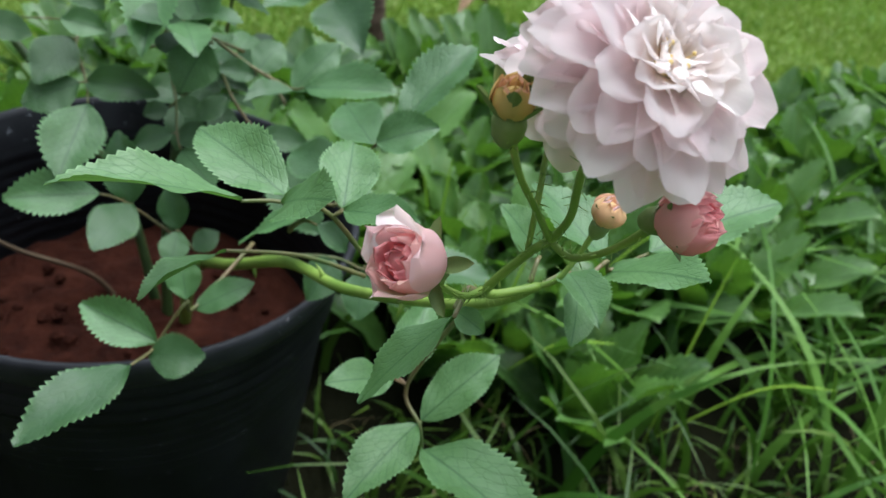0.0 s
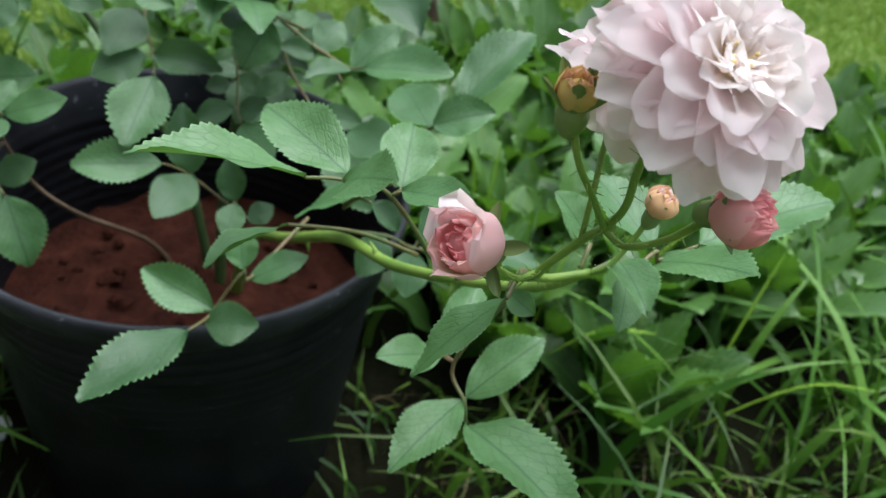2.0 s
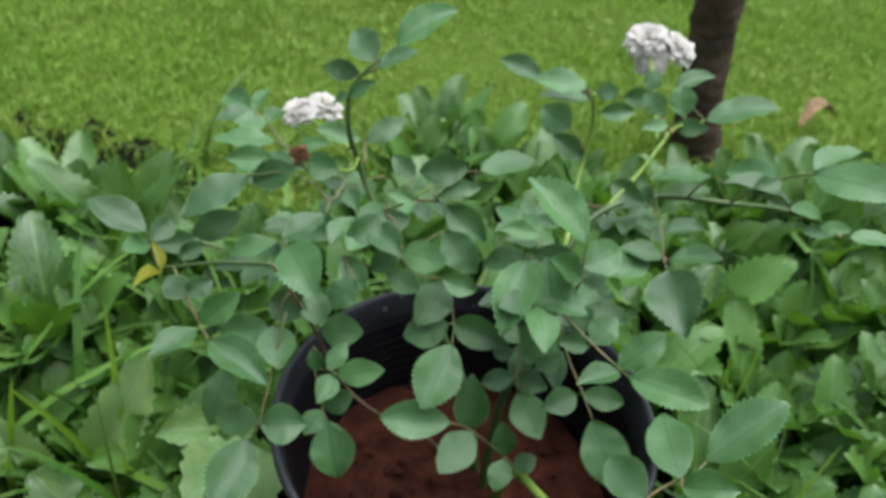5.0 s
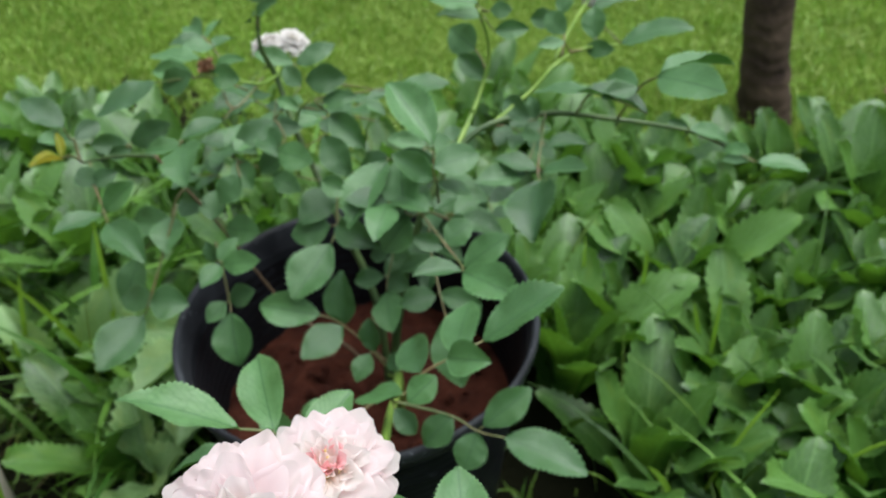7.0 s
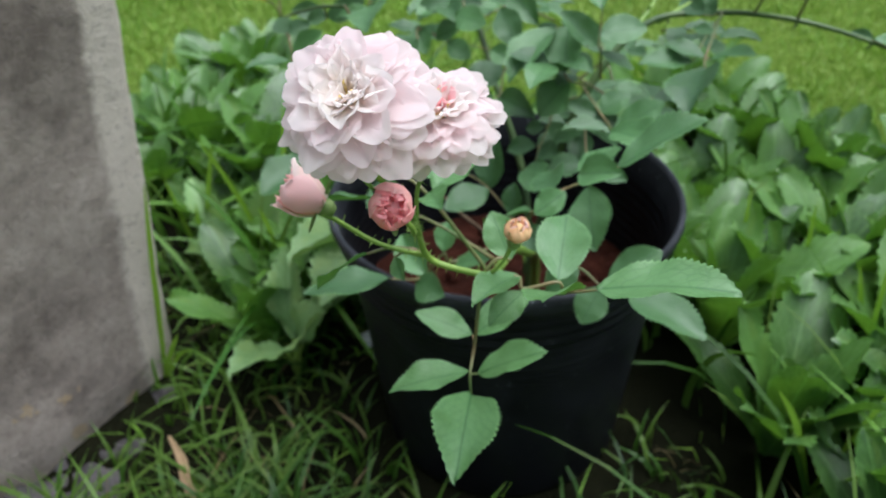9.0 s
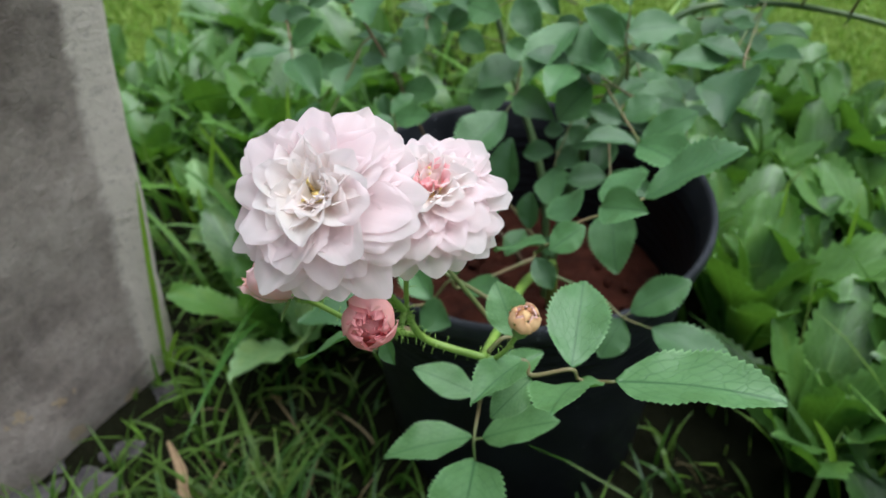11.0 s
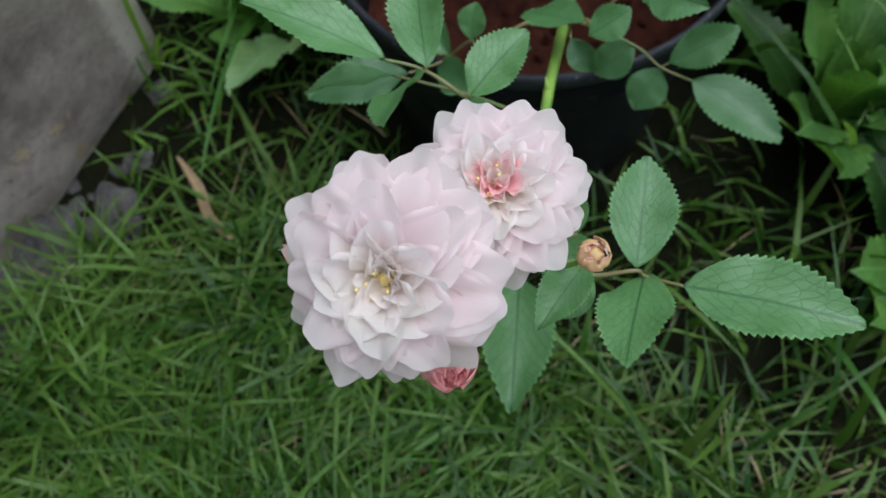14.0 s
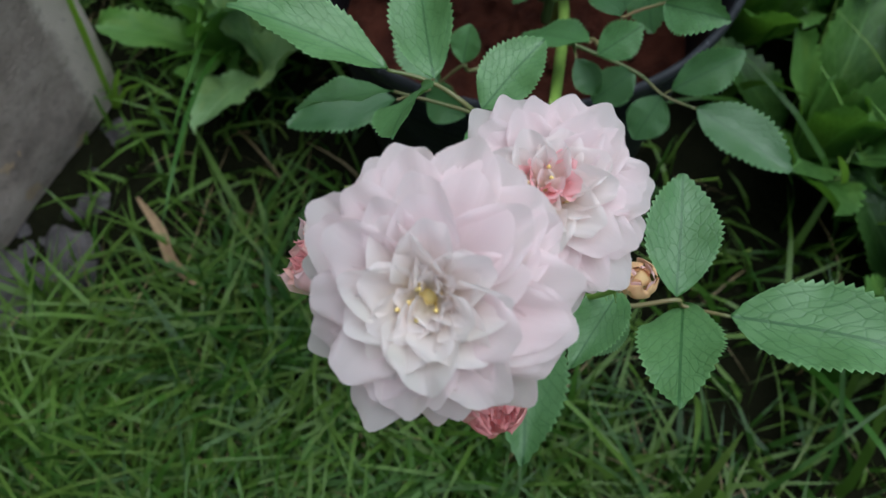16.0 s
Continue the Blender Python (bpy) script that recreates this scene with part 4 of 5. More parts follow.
rose_leaf((-0.236, 0.6, 0.34), [((-0.2282, 0.5499, 0.3147), (-0.2325, 0.505, 0.2916), (0.19, -0.46, 0.87), 0.0333),
    ((-0.2351, 0.56, 0.3222), (-0.2632, 0.5452, 0.3124), (0.14, -0.71, 0.69), 0.0248),
    ((-0.2338, 0.5648, 0.3206), (-0.191, 0.5542, 0.3246), (-0.23, -0.66, 0.72), 0.0223),
    ((-0.2453, 0.5815, 0.3395), (-0.2543, 0.5476, 0.3259), (0.3, -0.42, 0.86), 0.0264)])
rose_leaf((-0.165, 0.527, 0.235), [((-0.2127, 0.5093, 0.282), (-0.26, 0.4972, 0.28), (0.13, -0.62, 0.77), 0.0254),
    ((-0.1972, 0.5148, 0.2736), (-0.2093, 0.4787, 0.2667), (0.26, -0.27, 0.93), 0.0252),
    ((-0.1991, 0.5188, 0.2713), (-0.2069, 0.5298, 0.31), (0.26, -0.91, 0.31), 0.0243)])
rose_leaf((-0.166, 0.527, 0.236), [((-0.1717, 0.5111, 0.2605), (-0.1722, 0.4912, 0.2494), (0.07, -0.49, 0.87), 0.0165),
    ((-0.1728, 0.5159, 0.2576), (-0.1793, 0.5246, 0.282), (0.22, -0.9, 0.38), 0.0166),
    ((-0.1656, 0.5201, 0.2416), (-0.1523, 0.5298, 0.2494), (0.02, -0.64, 0.77), 0.0145)])
rose_leaf((-0.325, 0.525, 0.285), [((-0.3038, 0.5041, 0.2472), (-0.2848, 0.4814, 0.2155), (0.34, -0.66, 0.67), 0.0313),
    ((-0.3091, 0.5059, 0.2546), (-0.3137, 0.4862, 0.2471), (0.33, -0.4, 0.86), 0.0163),
    ((-0.3117, 0.5118, 0.2499), (-0.2918, 0.5229, 0.2613), (0.04, -0.75, 0.66), 0.0191)])
rose_leaf((-0.322, 0.522, 0.3), [((-0.2941, 0.5001, 0.3049), (-0.262, 0.5069, 0.3167), (-0.09, -0.74, 0.66), 0.0184),
    ((-0.297, 0.5011, 0.3022), (-0.2966, 0.4775, 0.3001), (0.32, -0.08, 0.94), 0.0160),
    ((-0.3018, 0.5029, 0.3034), (-0.2962, 0.5213, 0.3149), (0.3, -0.57, 0.77), 0.0133),
    ((-0.3103, 0.5074, 0.2943), (-0.318, 0.5101, 0.311), (0.54, -0.76, 0.37), 0.0118)])
rose_leaf((-0.331, 0.532, 0.315), [((-0.3242, 0.537, 0.3031), (-0.2925, 0.5409, 0.3083), (-0.03, -0.72, 0.69), 0.0243),
    ((-0.3267, 0.5244, 0.3297), (-0.3603, 0.527, 0.3262), (-0.13, -0.68, 0.72), 0.0244),
    ((-0.3177, 0.5197, 0.3246), (-0.3291, 0.5399, 0.337), (0.19, -0.43, 0.88), 0.0216)])
rose_leaf((-0.333, 0.505, 0.345), [((-0.335, 0.4497, 0.2753), (-0.3349, 0.3995, 0.261), (0.35, -0.25, 0.9), 0.0324),
    ((-0.3318, 0.4579, 0.284), (-0.3651, 0.4558, 0.2775), (-0.11, -0.63, 0.77), 0.0213),
    ((-0.3275, 0.4527, 0.2898), (-0.3002, 0.4637, 0.2916), (0.19, -0.6, 0.77), 0.0261)])
rose_leaf((-0.338, 0.52, 0.348), [((-0.3415, 0.5025, 0.331), (-0.324, 0.4765, 0.3225), (0.09, -0.25, 0.96), 0.0248),
    ((-0.348, 0.5061, 0.3234), (-0.3782, 0.494, 0.3173), (0.15, -0.72, 0.68), 0.0232),
    ((-0.371, 0.4864, 0.2928), (-0.3722, 0.4583, 0.2602), (0.39, -0.71, 0.59), 0.0235)])
rose_leaf((-0.412, 0.498, 0.362), [((-0.3696, 0.4678, 0.3375), (-0.3207, 0.4545, 0.3353), (-0.0, -0.18, 0.98), 0.0254),
    ((-0.3817, 0.4735, 0.3382), (-0.3942, 0.4384, 0.3412), (0.12, 0.04, 0.99), 0.0187),
    ((-0.3822, 0.4765, 0.3401), (-0.3596, 0.494, 0.3625), (0.18, -0.86, 0.48), 0.0191),
    ((-0.3936, 0.4805, 0.3552), (-0.4088, 0.4862, 0.3645), (0.28, -0.54, 0.79), 0.0183),
    ((-0.3944, 0.4832, 0.3559), (-0.3822, 0.4973, 0.3621), (0.41, -0.64, 0.65), 0.0147)])
rose_leaf((-0.425, 0.498, 0.358), [((-0.4263, 0.495, 0.3887), (-0.4694, 0.4958, 0.4036), (0.32, -0.21, 0.93), 0.0228),
    ((-0.4338, 0.5058, 0.3717), (-0.4316, 0.5292, 0.373), (0.64, -0.1, 0.76), 0.0160),
    ((-0.4284, 0.499, 0.3769), (-0.4307, 0.4744, 0.3889), (0.69, 0.26, 0.67), 0.0137)])
rose_leaf((-0.4215, 0.498, 0.358), [((-0.3989, 0.4689, 0.3857), (-0.4087, 0.478, 0.3999), (0.77, -0.15, 0.62), 0.0068),
    ((-0.3984, 0.4691, 0.3847), (-0.4009, 0.4456, 0.3941), (0.09, 0.36, 0.93), 0.0085)], True)
rose_leaf((-0.385, 0.515, 0.374), [((-0.4219, 0.5427, 0.3492), (-0.4451, 0.5237, 0.3514), (0.53, -0.58, 0.62), 0.0167),
    ((-0.4365, 0.555, 0.3383), (-0.4065, 0.5754, 0.355), (0.26, -0.81, 0.53), 0.0227),
    ((-0.4156, 0.54, 0.3482), (-0.429, 0.5244, 0.3448), (0.5, -0.57, 0.65), 0.0127)])
rose_leaf((-0.345, 0.53, 0.376), [((-0.3454, 0.5356, 0.377), (-0.3054, 0.4935, 0.3798), (-0.27, -0.19, 0.94), 0.0314),
    ((-0.3596, 0.5456, 0.3648), (-0.3896, 0.5304, 0.3551), (-0.12, -0.36, 0.93), 0.0175)])
rose_leaf((-0.335, 0.6, 0.392), [((-0.3838, 0.5564, 0.408), (-0.4152, 0.5174, 0.3908), (-0.02, -0.39, 0.92), 0.0265),
    ((-0.3821, 0.5904, 0.3973), (-0.4158, 0.578, 0.4011), (0.27, -0.48, 0.83), 0.0180),
    ((-0.3556, 0.567, 0.4161), (-0.3837, 0.557, 0.4027), (0.1, -0.88, 0.46), 0.0209),
    ((-0.3611, 0.5887, 0.4052), (-0.3357, 0.5948, 0.4035), (0.23, -0.78, 0.58), 0.0197)])
rose_leaf((-0.338, 0.622, 0.392), [((-0.3928, 0.61, 0.3998), (-0.4386, 0.5983, 0.3985), (-0.02, -0.05, 1.0), 0.0237),
    ((-0.3768, 0.6089, 0.3967), (-0.3557, 0.621, 0.4056), (-0.08, -0.49, 0.87), 0.0129),
    ((-0.3335, 0.5679, 0.3827), (-0.351, 0.536, 0.3786), (0.06, -0.16, 0.99), 0.0183)])
rose_leaf((-0.34, 0.65, 0.372), [((-0.3545, 0.6772, 0.3731), (-0.3892, 0.6673, 0.3799), (0.29, -0.41, 0.87), 0.0183),
    ((-0.3485, 0.6741, 0.3764), (-0.3275, 0.7023, 0.3874), (0.32, -0.54, 0.78), 0.0184)])
rose_leaf((-0.345, 0.634, 0.428), [((-0.3222, 0.6636, 0.4688), (-0.2902, 0.6938, 0.4956), (-0.13, -0.57, 0.81), 0.0258),
    ((-0.3324, 0.6498, 0.4616), (-0.3577, 0.6695, 0.4731), (-0.11, -0.6, 0.79), 0.0232),
    ((-0.3291, 0.6438, 0.4602), (-0.3043, 0.6589, 0.4708), (-0.14, -0.41, 0.9), 0.0154),
    ((-0.3465, 0.6537, 0.4466), (-0.3716, 0.6478, 0.4498), (0.26, -0.83, 0.49), 0.0154),
    ((-0.3465, 0.6353, 0.4366), (-0.3296, 0.6407, 0.4514), (-0.24, -0.79, 0.56), 0.0116),
    ((-0.3453, 0.6324, 0.4385), (-0.3632, 0.6426, 0.4256), (-0.66, -0.29, 0.69), 0.0121)])
rose_leaf((-0.285, 0.598, 0.392), [((-0.2793, 0.6055, 0.4115), (-0.2487, 0.6165, 0.416), (0.2, -0.8, 0.56), 0.0219),
    ((-0.2567, 0.6841, 0.3698), (-0.2202, 0.7147, 0.3723), (0.08, -0.17, 0.98), 0.0238),
    ((-0.2574, 0.6032, 0.3907), (-0.2247, 0.5969, 0.3746), (0.16, -0.77, 0.62), 0.0221),
    ((-0.2615, 0.6006, 0.4009), (-0.2368, 0.6115, 0.407), (0.08, -0.62, 0.78), 0.0139)])
rose_leaf((-0.28, 0.575, 0.378), [((-0.2943, 0.5811, 0.3869), (-0.3126, 0.5541, 0.3706), (0.35, -0.65, 0.68), 0.0194),
    ((-0.2713, 0.5552, 0.3812), (-0.2397, 0.5561, 0.3808), (0.03, -0.75, 0.66), 0.0211),
    ((-0.2775, 0.5698, 0.3692), (-0.2939, 0.5544, 0.3555), (0.21, -0.76, 0.61), 0.0172),
    ((-0.2813, 0.6023, 0.4082), (-0.3, 0.6064, 0.418), (0.16, -0.76, 0.62), 0.0148),
    ((-0.2973, 0.5907, 0.3989), (-0.2767, 0.5919, 0.3948), (0.19, -0.58, 0.79), 0.0105)])
rose_leaf((-0.29, 0.56, 0.355), [((-0.2984, 0.5401, 0.3587), (-0.3095, 0.5232, 0.3419), (0.24, -0.76, 0.6), 0.0211),
    ((-0.2443, 0.5666, 0.3564), (-0.2201, 0.5689, 0.3527), (0.17, -0.73, 0.66), 0.0164),
    ((-0.253, 0.5862, 0.3817), (-0.2231, 0.5759, 0.3616), (0.17, -0.75, 0.64), 0.0234),
    ((-0.3152, 0.5548, 0.3617), (-0.2942, 0.5456, 0.3453), (0.25, -0.67, 0.69), 0.0195),
    ((-0.2824, 0.5572, 0.3557), (-0.2571, 0.5573, 0.349), (0.18, -0.71, 0.68), 0.0172)])
rose_leaf((-0.182, 0.7, 0.44), [((-0.2262, 0.7216, 0.4386), (-0.2601, 0.7225, 0.4488), (0.23, -0.52, 0.82), 0.0177),
    ((-0.1891, 0.7082, 0.4482), (-0.2291, 0.7003, 0.4498), (0.12, -0.43, 0.89), 0.0204),
    ((-0.1844, 0.7136, 0.4357), (-0.223, 0.7028, 0.4335), (-0.01, -0.18, 0.98), 0.0201),
    ((-0.1841, 0.7182, 0.4406), (-0.168, 0.7232, 0.4422), (0.22, -0.85, 0.49), 0.0135),
    ((-0.1776, 0.7129, 0.4271), (-0.1531, 0.722, 0.4306), (0.23, -0.82, 0.52), 0.0144)])
rose_leaf((-0.124, 0.735, 0.412), [((-0.1004, 0.7816, 0.4033), (-0.0497, 0.7952, 0.4241), (-0.31, -0.26, 0.92), 0.0282),
    ((-0.1184, 0.7687, 0.4088), (-0.1251, 0.7839, 0.4285), (-0.05, -0.8, 0.6), 0.0206),
    ((-0.1236, 0.7634, 0.4022), (-0.0978, 0.7594, 0.4089), (-0.25, -0.86, 0.44), 0.0144),
    ((-0.1305, 0.7869, 0.421), (-0.1036, 0.8044, 0.4341), (-0.23, -0.33, 0.91), 0.0173),
    ((-0.1278, 0.7332, 0.4196), (-0.1445, 0.7191, 0.4197), (0.38, -0.44, 0.82), 0.0109)])
rose_leaf((-0.128, 0.728, 0.41), [((-0.1494, 0.7704, 0.423), (-0.1474, 0.7825, 0.4367), (0.06, -0.75, 0.66), 0.0147),
    ((-0.1317, 0.7417, 0.4225), (-0.1507, 0.7475, 0.4343), (0.02, -0.88, 0.47), 0.0174),
    ((-0.1464, 0.7544, 0.4264), (-0.1654, 0.7486, 0.4252), (0.23, -0.84, 0.49), 0.0159)])
rose_leaf((-0.18, 0.705, 0.392), [((-0.1974, 0.7173, 0.4053), (-0.2228, 0.7211, 0.4166), (0.1, -0.85, 0.51), 0.0263),
    ((-0.1787, 0.707, 0.3882), (-0.2088, 0.7108, 0.4007), (0.11, -0.85, 0.52), 0.0175)])
rose_leaf((-0.069, 0.702, 0.386), [((-0.03, 0.6572, 0.4512), (0.0188, 0.6316, 0.4657), (-0.43, -0.34, 0.84), 0.0285),
    ((-0.0299, 0.6599, 0.451), (0.0052, 0.6977, 0.4557), (-0.31, 0.17, 0.93), 0.0259),
    ((-0.0467, 0.6719, 0.4335), (-0.081, 0.6903, 0.4191), (-0.51, -0.34, 0.79), 0.0207),
    ((-0.0452, 0.6681, 0.4344), (-0.0636, 0.6494, 0.4305), (0.26, -0.43, 0.86), 0.0132)])
rose_leaf((-0.1, 0.696, 0.384), [((-0.086, 0.6966, 0.4066), (-0.1294, 0.6829, 0.4023), (-0.14, 0.12, 0.98), 0.0228),
    ((-0.0346, 0.6599, 0.422), (-0.0817, 0.658, 0.4325), (0.21, 0.17, 0.96), 0.0241)])
rose_leaf((0.004, 0.742, 0.36), [((0.0271, 0.7439, 0.3532), (0.0631, 0.7522, 0.3532), (0.01, -0.06, 1.0), 0.0185),
    ((0.0208, 0.7574, 0.3439), (-0.0022, 0.7651, 0.3338), (-0.47, -0.34, 0.81), 0.0132),
    ((0.0026, 0.7385, 0.3615), (0.023, 0.729, 0.3692), (-0.48, -0.39, 0.78), 0.0119),
    ((-0.0236, 0.7287, 0.3743), (0.0051, 0.7452, 0.3647), (0.35, -0.06, 0.94), 0.0172),
    ((-0.0252, 0.7347, 0.3727), (-0.0412, 0.7332, 0.3752), (0.16, -0.85, 0.51), 0.0088)])
rose_leaf((-0.103, 0.444, 0.318), [((-0.0554, 0.4731, 0.365), (-0.0205, 0.506, 0.3938), (-0.34, -0.39, 0.86), 0.0280),
    ((-0.0667, 0.461, 0.3582), (-0.0838, 0.5071, 0.3561), (-0.4, -0.11, 0.91), 0.0259),
    ((-0.0661, 0.4503, 0.3658), (-0.0394, 0.4486, 0.3797), (-0.39, -0.64, 0.66), 0.0208),
    ((-0.0819, 0.4462, 0.3495), (-0.107, 0.4735, 0.3446), (-0.48, -0.29, 0.83), 0.0235),
    ((-0.0796, 0.4284, 0.3431), (-0.0703, 0.445, 0.3543), (0.28, -0.64, 0.71), 0.0165),
    ((-0.0877, 0.4337, 0.3388), (-0.1263, 0.4365, 0.3118), (-0.56, 0.18, 0.81), 0.0236)])
rose_leaf((-0.103, 0.444, 0.316), [((-0.0892, 0.4275, 0.3331), (-0.0737, 0.4258, 0.3213), (0.48, -0.51, 0.71), 0.0130)])
rose_leaf((-0.118, 0.465, 0.285), [((-0.0469, 0.4848, 0.2698), (0.0096, 0.489, 0.2662), (0.07, -0.14, 0.99), 0.0283),
    ((-0.0625, 0.4844, 0.2722), (-0.0432, 0.5143, 0.2901), (0.27, -0.62, 0.74), 0.0214),
    ((-0.0652, 0.4815, 0.2679), (-0.0653, 0.4623, 0.2483), (0.32, -0.68, 0.66), 0.0220),
    ((-0.0823, 0.4784, 0.2782), (-0.092, 0.4576, 0.2632), (0.3, -0.64, 0.7), 0.0203)])
rose_leaf((-0.055, 0.366, 0.345), [((-0.1089, 0.3343, 0.4039), (-0.1601, 0.3128, 0.4217), (0.22, 0.25, 0.94), 0.0230),
    ((-0.0953, 0.3432, 0.4017), (-0.1306, 0.3745, 0.4063), (-0.16, -0.32, 0.93), 0.0237),
    ((-0.096, 0.338, 0.402), (-0.079, 0.306, 0.427), (-0.1, -0.55, 0.8), 0.0220),
    ((-0.0764, 0.3466, 0.3969), (-0.0752, 0.3775, 0.4083), (0.04, -0.35, 0.94), 0.0209),
    ((-0.076, 0.345, 0.397), (-0.052, 0.328, 0.408), (-0.2, -0.3, 0.93), 0.0157)])
rose_leaf((-0.066, 0.38, 0.343), [((-0.1148, 0.3413, 0.3782), (-0.1373, 0.3113, 0.3785), (-0.4, 0.31, 0.87), 0.0187)])
rose_leaf((-0.123, 0.467, 0.29), [((-0.165, 0.3867, 0.2748), (-0.2004, 0.3407, 0.2704), (-0.09, -0.02, 1.0), 0.0291),
    ((-0.1604, 0.415, 0.2636), (-0.199, 0.4238, 0.2767), (0.08, -0.69, 0.72), 0.0217),
    ((-0.163, 0.4066, 0.262), (-0.1364, 0.4059, 0.2658), (-0.11, -0.73, 0.67), 0.0210),
    ((-0.1467, 0.4176, 0.2898), (-0.1513, 0.4294, 0.3054), (0.18, -0.76, 0.62), 0.0161),
    ((-0.1447, 0.426, 0.2768), (-0.1175, 0.433, 0.2915), (-0.32, -0.48, 0.82), 0.0159)])
rose_leaf((-0.03, 0.332, 0.371), [((-0.0365, 0.331, 0.297), (0.003, 0.281, 0.312), (0.45, -0.5, 0.74), 0.0327),
    ((-0.0401, 0.3334, 0.3087), (-0.0661, 0.2996, 0.303), (-0.1, -0.09, 0.99), 0.0215),
    ((-0.0381, 0.3378, 0.306), (-0.0087, 0.3567, 0.3273), (-0.32, -0.44, 0.84), 0.0205),
    ((-0.051, 0.347, 0.319), (-0.0767, 0.3307, 0.3299), (0.45, -0.11, 0.89), 0.0162),
    ((-0.049, 0.347, 0.32), (-0.0378, 0.3765, 0.3369), (0.14, -0.53, 0.83), 0.0179)])
rose_leaf((-0.0118, 0.3148, 0.3961), [((0.0299, 0.3389, 0.3968), (0.0804, 0.3606, 0.4132), (-0.27, -0.1, 0.96), 0.0287),
    ((0.0135, 0.3338, 0.3955), (-0.009, 0.3666, 0.404), (0.16, -0.15, 0.98), 0.0235),
    ((0.0164, 0.3361, 0.3888), (0.0334, 0.2985, 0.4175), (-0.51, 0.36, 0.78), 0.0251),
    ((-0.001, 0.3245, 0.396), (0.0032, 0.2934, 0.4035), (-0.07, 0.23, 0.97), 0.0161),
    ((0.0036, 0.3231, 0.3905), (0.0012, 0.3041, 0.3821), (0.38, -0.41, 0.83), 0.0134)])
rose_leaf((-0.014, 0.318, 0.395), [((-0.0097, 0.3296, 0.3972), (-0.0255, 0.3339, 0.4134), (0.53, -0.54, 0.66), 0.0153)])
rose_leaf((-0.034, 0.302, 0.402), [((-0.0429, 0.2774, 0.4113), (-0.0668, 0.2668, 0.3869), (-0.71, 0.0, 0.7), 0.0179)])
rose_leaf((-0.034, 0.302, 0.402), [((-0.0412, 0.2909, 0.4034), (-0.0316, 0.2865, 0.3989), (-0.08, -0.79, 0.61), 0.0079)])


def filler_leaves():
    """The thick of the bush behind: more compound leaves on the rear canes."""
    rng = random.Random(77)
    for i in range(18):
        c = Vector((rng.uniform(-0.42, -0.12), rng.uniform(0.58, 0.70), rng.uniform(0.29, 0.385)))
        a = rng.uniform(0, 6.28)
        d = Vector((math.cos(a), math.sin(a), rng.uniform(-0.3, 0.25))).normalized()
        side = d.cross(Vector((0, 0, 1))).normalized()
        rows = []
        L = rng.uniform(0.024, 0.036)
        tipn = Vector((rng.uniform(-0.3, 0.3), rng.uniform(-0.5, 0.1), 1))
        b = c + d * 0.035
        rows.append((b, b + d * L * 1.1 + Vector((0, 0, -0.006)), tipn, L * 0.62))
        for s in (0.030, 0.014):
            for sg in (-1, 1):
                b = c + d * s
                q = (side * sg + d * 0.45 + Vector((0, 0, rng.uniform(-0.25, 0.2)))).normalized()
                rows.append((b, b + q * L * rng.uniform(0.8, 1.0), tipn + Vector((rng.uniform(-0.3, 0.3), rng.uniform(-0.3, 0.3), 0)), L * 0.58))
        rose_leaf(tuple(c - d * 0.012 - Vector((0, 0, 0.012))), rows)


filler_leaves()


# ---- blossoms and buds ----
def petal_mesh(name, material, cup, curl, point, seed, ripple=0.03):
    """A broad petal of length 1 and width 1, narrow at the claw; its inner face looks up z."""
    rng = random.Random(seed)
    nu, nv = 12, 10
    lobe = rng.uniform(-0.25, 0.25)
    p0, p1, p2 = (rng.uniform(0, 6.28) for _ in range(3))
    edge = []
    for i in range(nu + 1):
        u = 2 * i / nu - 1
        edge.append(1 - 0.26 * abs(u) ** 3.2 + point * 0.1 * max(0.0, 1 - 1.7 * abs(u - lobe)) + 0.022 * math.sin(u * 6.0 + p2) + 0.04 * lobe * u)
    verts, faces = [], []
    for j in range(nv + 1):
        v = j / nv
        w = 0.5 * (0.24 + 0.76 * math.sin(min(1.0, v / 0.72) * 1.571) ** 0.85) * (1 - 0.12 * max(0.0, v - 0.75) * 4)
        t = max(0.0, (v - 0.7) / 0.3)
        for i in range(nu + 1):
            u = 2 * i / nu - 1
            z = cup * u * u * w * 2 * (0.3 + 0.7 * v) * (1 - 0.5 * t) + curl * v * v - 0.05 * t * t
            z += ripple * v * v * math.sin(u * 3.2 + p0) + 0.45 * ripple * v * math.sin(u * 6.5 + p1 + v * 4)
            verts.append((u * w, v * (1 + (edge[i] - 1) * v), z))
    for j in range(nv):
        for i in range(nu):
            a = j * (nu + 1) + i
            faces.append((a, a + 1, a + nu + 2, a + nu + 1))
    return mesh_of(name, verts, faces, material)


def petal_set(material, cup, curl, point, ripple=0.03):
    return [petal_mesh("petal", material, cup + 0.07 * (i % 3 - 1), curl + 0.05 * (i // 2 - 1), point * (0.4 + 0.35 * (i % 4)), 5 * i + 1, ripple) for i in range(6)]


PETALS = petal_set(M_PETAL, 0.17, 0.0, 0.5, 0.045)
PETALS_IN = petal_set(M_PETAL_IN, 0.42, 0.05, 0.45, 0.08)
PETALS_HEART = petal_set(M_PETAL_PINK, 0.35, 0.10, 0.4, 0.08)
PETALS_BROWN = petal_set(M_WITHER, 0.7, 0.40, 0.3, 0.08)
PETALS_WHITE = petal_set(M_WHITE, 0.2, -0.05, 0.5)


